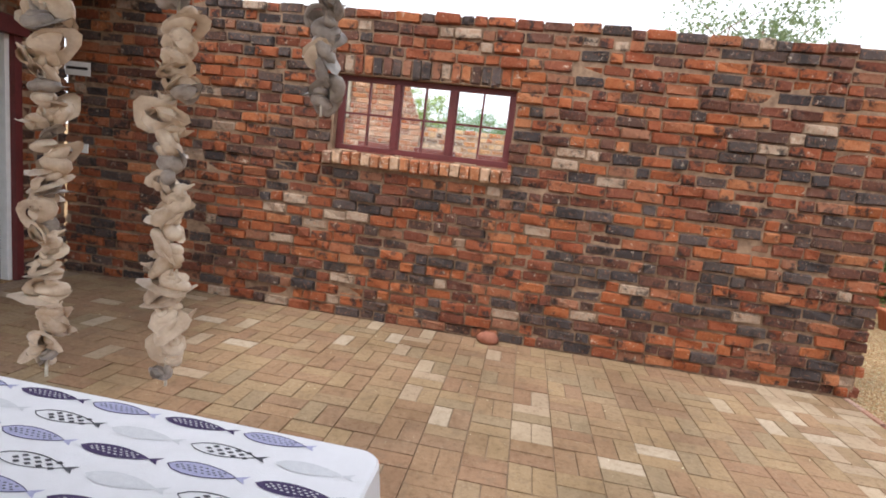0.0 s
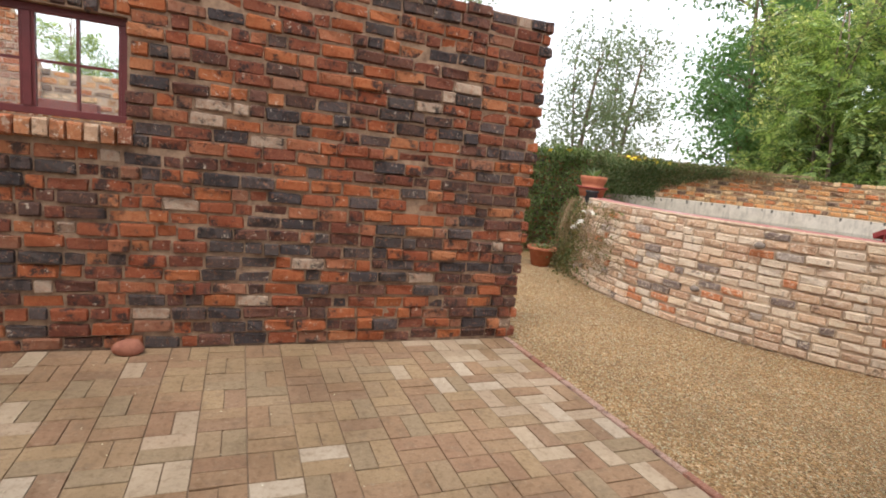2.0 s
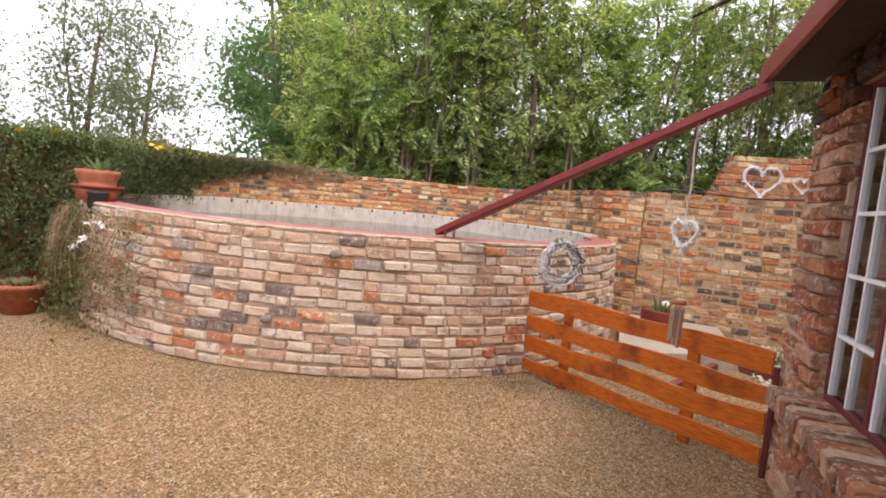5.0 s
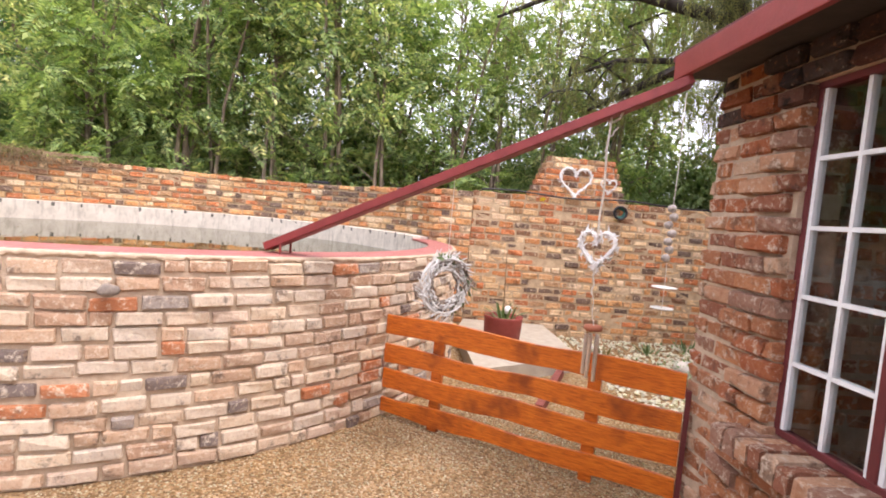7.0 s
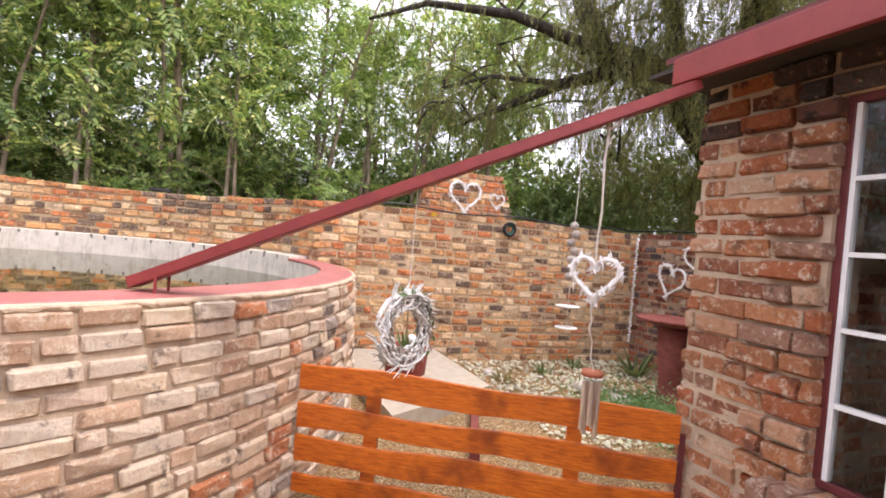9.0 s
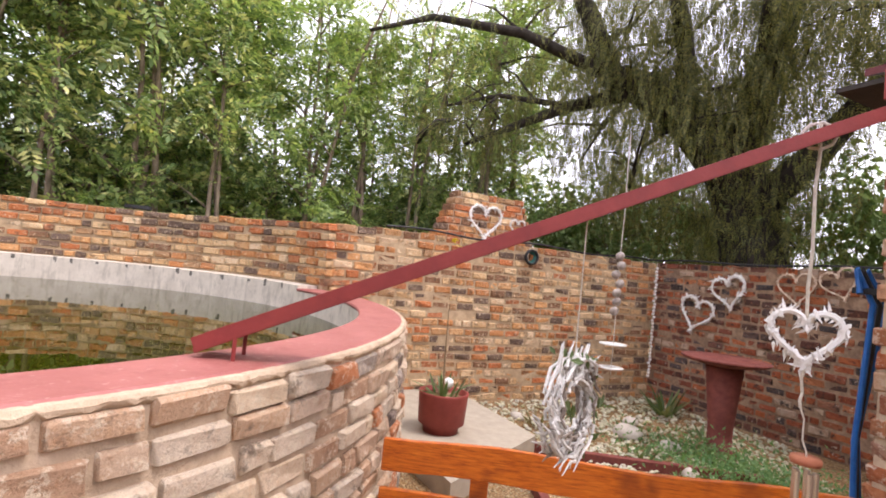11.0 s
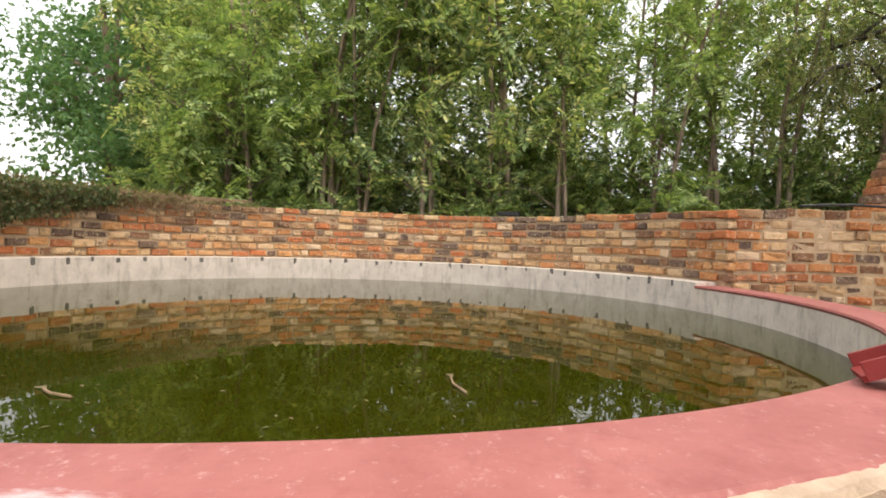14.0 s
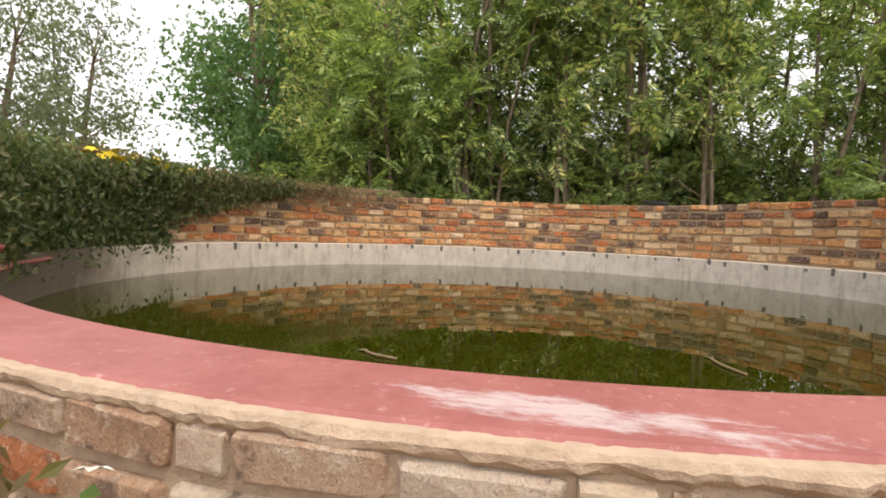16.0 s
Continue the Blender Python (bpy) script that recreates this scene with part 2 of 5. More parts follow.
nw = Nodes("varnished_pine")
grain = nw.noise(9, 6, 0.7, (1.2, 1.2, 14))
pine = nw.ramp(grain, [(0.3, (0.24, 0.04, 0.006)), (0.5, (0.56, 0.13, 0.012)), (0.72, (0.72, 0.22, 0.026))])
pine = nw.mix(nw.ramp(nw.noise(3.2, 3, 0.6), [(0.54, 0.0), (0.7, 0.85)]), pine, (0.17, 0.03, 0.008))
nw.bump(grain, 0.15, 0.004)
PINE = nw.done(pine, 0.3, spec=0.5)

# the painted coping, worn to a pale patch in one place
no = Nodes("worn_red_coping")
coat = no.mix(no.ramp(no.noise(5, 6, 0.65), [(0.3, 0.0), (0.7, 1.0)]), (0.31, 0.1, 0.085), (0.4, 0.145, 0.125))
coat = no.mix(no.ramp(no.noise(38, 6, 0.75), [(0.58, 0.0), (0.68, 0.55)]), coat, (0.6, 0.38, 0.32))
coat = no.mix(no.ramp(no.noise(9, 7, 0.75), [(0.5, 0.0), (0.62, 0.5)]), coat, (0.26, 0.075, 0.065))
coat = no.mix(no.ramp(no.noise(14, 8, 0.8), [(0.6, 0.0), (0.68, 0.6)]), coat, (0.52, 0.3, 0.25))
coat = no.mix(no.ramp(no.noise(2.2, 4, 0.6), [(0.55, 0.0), (0.75, 0.4)]), coat, (0.3, 0.085, 0.075))
sep = no.add("ShaderNodeSeparateXYZ")
no.link(no.pos.outputs["Position"], sep.inputs[0])


def gauss(nb, value, centre, width):
    a = nb.add("ShaderNodeMath")
    a.operation = "SUBTRACT"
    nb.link(value, a.inputs[0])
    a.inputs[1].default_value = centre
    d = nb.add("ShaderNodeMath")
    d.operation = "DIVIDE"
    nb.link(a.outputs[0], d.inputs[0])
    d.inputs[1].default_value = width
    p = nb.add("ShaderNodeMath")
    p.operation = "MULTIPLY"
    nb.link(d.outputs[0], p.inputs[0])
    nb.link(d.outputs[0], p.inputs[1])
    return p.outputs[0]


s1 = no.add("ShaderNodeMath")
s1.operation = "ADD"
no.link(gauss(no, sep.outputs[0], 5.14, 0.09), s1.inputs[0])
no.link(gauss(no, sep.outputs[1], 5.16, 0.44), s1.inputs[1])
s2 = no.add("ShaderNodeMath")
s2.operation = "MULTIPLY_ADD"
no.link(no.noise(24, 7, 0.75, (1, 0.35, 1)), s2.inputs[0])
s2.inputs[1].default_value = 3.0
no.link(s1.outputs[0], s2.inputs[2])
s3 = no.add("ShaderNodeMath")
s3.operation = "MULTIPLY"
no.link(s2.outputs[0], s3.inputs[0])
s3.inputs[1].default_value = 0.4
worn = no.ramp(s3.outputs[0], [(0.6, 0.8), (0.8, 0.0)])
coat = no.mix(worn, coat, (0.56, 0.48, 0.46))
no.bump(no.noise(60, 5, 0.7), 0.2, 0.006)
COPING = no.done(coat, 0.55, spec=0.4)

nc = Nodes("weathered_shaded_concrete")
grey = nc.mix(nc.ramp(nc.noise(5, 6, 0.65), [(0.3, 0.0), (0.7, 1.0)]), (0.55, 0.485, 0.4), (0.74, 0.665, 0.56))
grey = nc.mix(nc.ramp(nc.noise(14, 6, 0.7, (1, 1, 0.25)), [(0.5, 0.0), (0.66, 0.6)]), grey, (0.33, 0.29, 0.23))
sepc = nc.add("ShaderNodeSeparateXYZ")
nc.link(nc.pos.outputs["Position"], sepc.inputs[0])
# darker below the creeper: its shade and leaf stains, both in the colour
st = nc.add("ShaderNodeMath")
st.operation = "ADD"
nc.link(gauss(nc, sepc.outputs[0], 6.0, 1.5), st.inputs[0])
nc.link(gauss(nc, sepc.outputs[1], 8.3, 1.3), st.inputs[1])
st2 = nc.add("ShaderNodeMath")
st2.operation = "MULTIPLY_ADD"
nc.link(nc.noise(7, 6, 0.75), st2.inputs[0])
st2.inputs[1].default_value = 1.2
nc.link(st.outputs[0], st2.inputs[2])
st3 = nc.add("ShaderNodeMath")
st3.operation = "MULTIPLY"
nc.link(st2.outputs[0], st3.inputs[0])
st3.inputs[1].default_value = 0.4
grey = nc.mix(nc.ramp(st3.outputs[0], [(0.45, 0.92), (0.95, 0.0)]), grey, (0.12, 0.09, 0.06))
grey = nc.mix(nc.ramp(nc.noise(30, 5, 0.7), [(0.56, 0.0), (0.7, 0.35)]), grey, (0.26, 0.23, 0.19))
nc.bump(nc.noise(60, 5, 0.7), 0.5, 0.008)
CONCRETE = nc.done(grey, 0.9, spec=0.35)

nv = Nodes("green_pond_water")
nv.bump(nv.noise(4.5, 2, 0.5, (1, 1.6, 1)), 0.04, 0.02)
WATER = nv.done(nv.mix(nv.noise(0.7, 3), (0.021, 0.024, 0.001), (0.029, 0.03, 0.0013)), 0.005, spec=0.5)
nv.b.inputs["IOR"].default_value = 1.33

ng = Nodes("window_glass")
GLASS = ng.done((0.9, 0.93, 0.93), 0.02)
ng.b.inputs["Transmission Weight"].default_value = 1.0
ng.b.inputs["IOR"].default_value = 1.3

GREEN_LEAF = leaf_material("fresh_green_leaf", [(0.172, 0.252, 0.104), (0.292, 0.398, 0.157), (0.447, 0.536, 0.209), (0.129, 0.199, 0.0835), (0.758, 0.735, 0.334), (0.103, 0.161, 0.0668)])
MID_LEAF = leaf_material("mid_green_leaf", [(0.141, 0.221, 0.0882), (0.222, 0.318, 0.116), (0.322, 0.424, 0.148), (0.111, 0.174, 0.0672), (0.402, 0.482, 0.179)])
# leaf colour darkened to stand for the shade inside the grove
SHADE_DARK_LEAF = leaf_material("shade_dark_leaf", [(0.063, 0.103, 0.0374), (0.0989, 0.154, 0.0526), (0.144, 0.207, 0.0658), (0.0539, 0.0859, 0.0337)])
DARK_LEAF = leaf_material("dark_blue_green_leaf", [(0.122, 0.223, 0.102), (0.162, 0.284, 0.122), (0.203, 0.325, 0.132), (0.122, 0.244, 0.102)])
GREY_LEAF = leaf_material("pale_grey_green_leaf", [(0.184, 0.23, 0.156), (0.23, 0.287, 0.192), (0.149, 0.196, 0.132), (0.207, 0.253, 0.168)])
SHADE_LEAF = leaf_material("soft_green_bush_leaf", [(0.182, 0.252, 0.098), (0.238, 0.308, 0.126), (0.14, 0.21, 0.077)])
PEPPER_LEAF = leaf_material("olive_weeping_leaf", [(0.17, 0.17, 0.0544), (0.255, 0.238, 0.0765), (0.128, 0.136, 0.051), (0.0935, 0.102, 0.0425)])
IVY_LEAF = leaf_material("creeper_leaf", [(0.0688, 0.104, 0.04), (0.126, 0.165, 0.068), (0.0525, 0.0858, 0.0325), (0.15, 0.182, 0.075), (0.0813, 0.124, 0.0475), (0.188, 0.182, 0.0938)])
DRY_LEAF = leaf_material("dry_creeper_leaf", [(0.2, 0.15, 0.08), (0.28, 0.22, 0.12), (0.14, 0.1, 0.05), (0.17, 0.16, 0.06)])
SUCCULENT = leaf_material("succulent_leaf", [(0.12, 0.17, 0.08), (0.17, 0.22, 0.12), (0.1, 0.14, 0.06)])
PEBBLE = leaf_material("mixed_pebble", [(0.42, 0.34, 0.24), (0.55, 0.47, 0.36), (0.3, 0.24, 0.17), (0.62, 0.56, 0.47), (0.38, 0.3, 0.19)], 0.9)
WHITE_STONE = leaf_material("white_stone", [(0.6, 0.56, 0.5), (0.72, 0.69, 0.64), (0.5, 0.46, 0.4), (0.66, 0.62, 0.56)], 0.9)

# ---- mesh helpers ----
CUBE = np.array([[x, y, z] for z in (-0.5, 0.5) for y in (-0.5, 0.5) for x in (-0.5, 0.5)], float)
CUBE_F = [(0, 2, 3, 1), (4, 5, 7, 6), (0, 1, 5, 4), (2, 6, 7, 3), (0, 4, 6, 2), (1, 3, 7, 5)]


class Mesh:
    """Collects vertices and faces and turns them into one mesh object."""

    def __init__(self):
        self.v, self.f, self.n = [], [], 0

    def add(self, v, f):
        v = np.asarray(v, float)
        self.v.append(v)
        self.f.extend([tuple(i + self.n for i in q) for q in f])
        self.n += len(v)
        return self

    def box(self, x0, x1, y0, y1, z0, z1):
        return self.add((CUBE + 0.5) * (x1 - x0, y1 - y0, z1 - z0) + (x0, y0, z0), CUBE_F)

    def bar(self, a, b, w, h):
        """A straight bar of section w by h from a to b."""
        a, b = Vector(a), Vector(b)
        q = (b - a).to_track_quat("X", "Z").to_matrix()
        v = (CUBE * ((b - a).length, w, h)) @ np.array(q).T + np.array((a + b) / 2)
        return self.add(v, CUBE_F)

    def tube(self, path, radii, sides=8, caps=True):
        path = [Vector(p) for p in path]
        if isinstance(radii, (int, float)):
            radii = [radii] * len(path)
        rings = []
        side = None
        for k, p in enumerate(path):
            d = (path[min(k + 1, len(path) - 1)] - path[max(k - 1, 0)]).normalized()
            if side is None:
                side = d.orthogonal().normalized()
            side = (side - d * side.dot(d)).normalized()
            up = d.cross(side)
            for j in range(sides):
                a = 2 * math.pi * j / sides
                rings.append(p + (side * math.cos(a) + up * math.sin(a)) * radii[k])
        f = []
        for k in range(len(path) - 1):
            for j in range(sides):
                j2 = (j + 1) % sides
                f.append((k * sides + j, k * sides + j2, (k + 1) * sides + j2, (k + 1) * sides + j))
        if caps:
            f.append(tuple(reversed(range(sides))))
            f.append(tuple((len(path) - 1) * sides + j for j in range(sides)))
        return self.add([tuple(r) for r in rings], f)

    def lathe(self, profile, sides=24, centre=(0, 0, 0), closed=False):
        """A turned body from (radius, height) pairs."""
        v, f, n = [], [], len(profile)
        for j in range(sides):
            a = 2 * math.pi * j / sides
            v += [(centre[0] + r * math.cos(a), centre[1] + r * math.sin(a), centre[2] + z) for r, z in profile]
        for j in range(sides):
            j2 = (j + 1) % sides
            for k in range(n if closed else n - 1):
                k2 = (k + 1) % n
                f.append((j * n + k, j2 * n + k, j2 * n + k2, j * n + k2))
        return self.add(v, f)

    def scatter(self, v, f, mats):
        """Copies of one small shape under many 4 x 4 matrices."""
        v = np.asarray(v, float)
        mats = np.asarray(mats, float)
        all_v = np.einsum("nij,kj->nki", mats[:, :3, :3], v) + mats[:, None, :3, 3]
        k = len(v)
        for n in range(len(mats)):
            self.f.extend([tuple(i + self.n + n * k for i in q) for q in f])
        self.v.append(all_v.reshape(-1, 3))
        self.n += k * len(mats)
        return self

    def data(self, name, material, smooth=False):
        me = bpy.data.meshes.new(name)
        me.from_pydata(np.concatenate(self.v).tolist(), [], self.f)
        me.materials.append(material)
        if smooth:
            me.shade_smooth()
        me.update()
        return me


def part(name, mesh, material, parent=None, label="", smooth=False, bevel=0.0):
    """Links a mesh as one object, under a thing or by itself."""
    ob = new(name, mesh.data(name, material, smooth))
    if parent is not None:
        ob.parent = parent
    if bevel:
        mod = ob.modifiers.new("bevel", "BEVEL")
        mod.width, mod.segments, mod.limit_method = bevel, 2, "ANGLE"
    if label:
        ob["label"] = label
    return ob


def thing(name, label, category, at=(0, 0, 0), turn=0, group="", kind=""):
    ob = new(name)
    ob.empty_display_size = 0.1
    ob.matrix_world = pose(*at, 0, 0, turn)
    return tagged(ob, label, category, group, kind)


def structure(ob, label, category):
    return tagged(ob, label, category, kind="structure")


def spin(rng, n, tilt=1.0):
    """Random turning matrices."""
    out = np.zeros((n, 4, 4))
    for k in range(n):
        e = Euler((rng.uniform(-tilt, tilt), rng.uniform(-tilt, tilt), rng.uniform(0, 6.283)))
        out[k, :3, :3] = np.array(e.to_matrix())
    out[:, 3, 3] = 1
    return out


def placed(mats, pts, size):
    mats = mats.copy()
    mats[:, :3, :3] *= np.asarray(size, float).reshape(-1, 1, 1)
    mats[:, :3, 3] = pts
    return mats


LEAF_V, LEAF_F = [(0, 0, 0), (0.45, -0.22, 0.04), (1, 0, -0.06), (0.45, 0.22, 0.04)], [(0, 1, 2, 3)]


def compound_leaf(pairs=5, length=1.0, droop=0.3, leaflet=0.3, width=0.1):
    """A feather leaf: leaflets in pairs along a drooping stalk, and one at its end."""
    v, f = [], []
    for k in range(pairs):
        s = (k + 0.8) / (pairs + 0.6)
        x, z = s * length, -droop * s * s * length
        for side in (-1, 1):
            size = leaflet * (1 - 0.35 * s)
            c = [(x, side * 0.01, z), (x + size * 0.3 - width * 0.5, side * size * 0.5, z + 0.02), (x + size * 0.45, side * size, z - 0.06), (x + size * 0.3 + width * 0.5, side * size * 0.5, z - 0.01)]
            f.append(tuple(range(len(v), len(v) + 4)))
            v += c
    c = [(length * 0.9, 0, -droop * 0.8 * length), (length, -width * 0.6, -droop * length), (length * 1.2, 0, -droop * 1.3 * length), (length, width * 0.6, -droop * length)]
    f.append(tuple(range(len(v), len(v) + 4)))
    v += c
    return v, f


# a few worn shapes of unit size: bricks, then crisper pavers
BRICKS, PAVERS = [], []
for k in range(20):
    worn_by = 1.0 if k < 12 else 0.25
    bm = bmesh.new()
    bmesh.ops.create_cube(bm, size=1.0)
    bmesh.ops.scale(bm, vec=(0.23, 0.11, 0.08), verts=bm.verts)
    bmesh.ops.bevel(bm, geom=bm.edges[:], offset=0.0095 * worn_by, segments=1, affect="EDGES", profile=0.6)
    rb = random.Random(k)
    for vert in bm.verts:
        vert.co += Vector((rb.uniform(-1, 1) * 0.005, rb.uniform(-1, 1) * 0.004, rb.uniform(-1, 1) * 0.004)) * worn_by
        vert.co += Vector(noise.noise_vector(vert.co * 9 + Vector((k * 5, 0, 0)))) * 0.0055 * worn_by
    bm.verts.index_update()
    vs = [(v.co.x / 0.23, v.co.y / 0.11, v.co.z / 0.08) for v in bm.verts]
    (BRICKS if k < 12 else PAVERS).append((vs, [tuple(v.index for v in face.verts) for face in bm.faces]))
    bm.free()


def lay(parent, items, material, name="brick", near=None, limit=300, loose=1.0, kinds=None):
    """Bricks at (x, y, z, turn, length, depth, height): the nearest as pieces of their own, the rest joined."""
    kinds = kinds or BRICKS
    rng = random.Random(len(items))
    shapes = [Mesh().add(*b).data(name, material) for b in kinds]
    order = sorted(items, key=near) if near else list(items)
    rest = Mesh()
    piles = [[] for b in kinds]
    for k, (x, y, z, turn, l, d, h) in enumerate(order):
        which = rng.randrange(len(kinds))
        flip = 180 if rng.random() < 0.5 else 0
        m = pose(x, y, z, rng.uniform(-1.5, 1.5) * loose + flip, 0, math.degrees(turn) + rng.uniform(-0.8, 0.8) * loose) @ pose(0, 0, 0, 0, rng.uniform(-0.8, 0.8) * loose, 0) @ Matrix.Diagonal((l, d, h, 1))
        if k < limit:
            ob = new(name, shapes[which])
            ob.parent = parent
            ob.matrix_basis = m
        else:
            piles[which].append(np.array(m))
    for (v, f), pile in zip(kinds, piles):
        if pile:
            rest.scatter(v, f, pile)
    if rest.n:
        ob = part(name + "s", rest, material, parent)
        ob["kind"] = "stuff"


def course(length, rng, whole=0.235, joint=0.014, headers=0.3, ragged=0.0):
    """Brick lengths along a course, as (middle, length)."""
    s, out = -rng.uniform(0, 0.12), []
    while s < length:
        l = (whole if rng.random() > headers else whole * 0.48) + rng.uniform(-0.012, 0.012)
        a, b = max(s, -ragged * rng.random()), min(s + l, length + ragged * rng.random())
        if b - a > 0.035:
            out.append(((a + b) / 2, b - a))
        s += l + joint
    return out

# ---- large structure ----
CX, CY = 8.47, 5.64          # middle of the round dam
RIM = 1.17                 # height of its coping
GROUND = -0.04


def polar(a, r, z=0.0):
    return (CX + r * math.cos(radians(a)), CY + r * math.sin(radians(a)), z)


def arc_ring(mesh, profile, a0, a1, step=2.0):
    """A bent bar: a closed (radius, height) profile swept round the dam's middle."""
    n = max(2, int((a1 - a0) / step))
    v, f, k = [], [], len(profile)
    for j in range(n + 1):
        a = a0 + (a1 - a0) * j / n
        v += [polar(a, r, z) for r, z in profile]
    for j in range(n):
        for i in range(k):
            i2 = (i + 1) % k
            f.append((j * k + i, (j + 1) * k + i, (j + 1) * k + i2, j * k + i2))
    f.append(tuple(range(k)))
    f.append(tuple(n * k + i for i in reversed(range(k))))
    return mesh.add(v, f)


ground = structure(part("ground", Mesh().add([(-400, -400, GROUND), (400, -400, GROUND), (400, 400, GROUND), (-400, 400, GROUND)], [(0, 1, 2, 3)]), GRAVEL),
                   "fine ochre gravel of the yard", "gravel")

# front wall with its window opening
WX0, WX1, WY = -4.39, 2.70, 4.40
HX0, HX1, HZ0, HZ1 = -1.77, -0.235, 1.48, 2.11
WALL_H, PITCH = 2.65, 2.65 / 28
core = Mesh()
core.box(WX0, HX0, WY + 0.017, WY + 0.21, -0.2, WALL_H - 0.02).box(HX1, WX1 - 0.016, WY + 0.017, WY + 0.21, -0.2, WALL_H - 0.02)
core.box(HX0, HX1, WY + 0.0172, WY + 0.2098, -0.2, HZ0 - 0.01).box(HX0, HX1, WY + 0.0172, WY + 0.2098, HZ1, WALL_H - 0.02)
wall_front = structure(part("wall_front", core, MORTAR), "rustic wall of burnt red and black bricks", "wall")
rng = random.Random(11)
front = []
for k in range(28):
    z = (k + 0.5) * PITCH
    if 1.34 < z < 2.26:
        spans = [(WX0, HX0 - 0.02), (HX1 + 0.02, WX1)]
    else:
        spans = [(WX0, WX1)]
    for a, b in spans:
        for s, l in course(b - a, rng, 0.215, 0.012, 0.38, 0.03 if b == WX1 else 0):
            out = rng.gauss(-0.001, 0.0075)
            front.append((a + s, WY + 0.115 + out, z + rng.gauss(0, 0.004) + 0.006 * math.sin(s * 1.3 + k), 0, l, 0.235, PITCH - 0.013 + rng.uniform(-0.007, 0.004)))
n_sold = 19
for k in range(n_sold):
    x = HX0 - 0.02 + (HX1 - HX0 + 0.04) * (k + 0.5) / n_sold
    front.append((x, WY + 0.115, 2.19, 0, 0.072, 0.236, 0.15 + rng.uniform(-0.01, 0.01)))
sills = []
for k in range(n_sold):
    x = HX0 - 0.06 + (HX1 - HX0 + 0.1) * (k + 0.5) / n_sold
    sills.append((x, WY + 0.075, 1.4 + rng.gauss(0, 0.004), 0, 0.076, 0.26, 0.115))

# dam: concrete basin, pale brick outside, red coping
basin = Mesh()
basin.lathe([(3.2, 0.3), (3.2, RIM - 0.012), (3.36, RIM - 0.012), (3.36, 0.3)], 128, (CX, CY, 0), True)
basin.lathe([(0.01, 0.35), (3.2, 0.35), (3.2, 0.3), (0.01, 0.3)], 64, (CX, CY, 0), True)
arc_ring(basin, [(3.202, RIM - 0.05), (3.202, RIM + 0.028), (3.43, RIM + 0.033), (3.43, RIM - 0.05)], -70, 128)
dam_basin = structure(part("wall_basin", basin, CONCRETE), "grey weathered concrete wall of the round dam, creeper shade painted in", "wall")
outer = arc_ring(Mesh(), [(3.365, -0.2), (3.541, -0.2), (3.487, RIM - 0.03), (3.365, RIM - 0.03)], 100, 292)
wall_dam = structure(part("wall_dam", outer, PALE_MORTAR), "round dam wall of pale washed bricks", "wall")
N_DAM, D_PITCH = 13, (RIM - 0.028 - GROUND) / 13
dam = []
for k in range(N_DAM):
    z = GROUND + (k + 0.5) * D_PITCH
    r = 3.556 - 0.052 * (z - GROUND) / (RIM - GROUND)
    arc = radians(192) * r
    for s, l in course(arc, rng, 0.215, 0.015, 0.26):
        a = radians(100) + s / r
        rr = r - 0.1 + rng.gauss(0.0, 0.005)
        dam.append((CX + rr * math.cos(a), CY + rr * math.sin(a), z + rng.gauss(0, 0.005) + 0.008 * math.sin(a * 9 + k), a + math.pi / 2, l, 0.2, D_PITCH - 0.015 + rng.uniform(-0.01, 0.005)))
coping = arc_ring(Mesh(), [(3.187, RIM - 0.012), (3.195, RIM), (3.455, RIM), (3.472, RIM - 0.008), (3.472, RIM - 0.03), (3.37, RIM - 0.03), (3.2, RIM - 0.03)], 122, 290, 1.5)
structure(part("coping", coping, COPING, None), "red painted cement coping, worn pale in one patch", "coping")

# water
pond = Mesh().lathe([(0.01, 0.935), (3.21, 0.935)], 96, (CX, CY, 0))
structure(part("water", pond, WATER, None, "", True), "still murky green water in the dam", "water")

# back wall round the far side of the dam
BACK_TOP = 1.88
back_core = arc_ring(Mesh(), [(3.446, -0.2), (3.446, BACK_TOP - 0.02), (3.62, BACK_TOP - 0.02), (3.62, -0.2)], -71.4, 112)
wall_back = structure(part("wall_back", back_core, YARD_MORTAR), "curved ochre brick wall behind the dam", "wall")
back = []
for k in range(7):
    z = RIM + 0.035 + (k + 0.5) * (BACK_TOP - RIM - 0.035) / 7
    r = 3.53
    for s, l in course(radians(184) * r, rng, 0.2, 0.022, 0.25):
        a = radians(-72) + s / r
        rr = r + rng.gauss(0, 0.008)
        back.append((CX + rr * math.cos(a), CY + rr * math.sin(a), z + rng.gauss(0, 0.004) + 0.01 * math.sin(a * 5), a + math.pi / 2, l, 0.22, 0.074 + rng.uniform(-0.01, 0.006)))


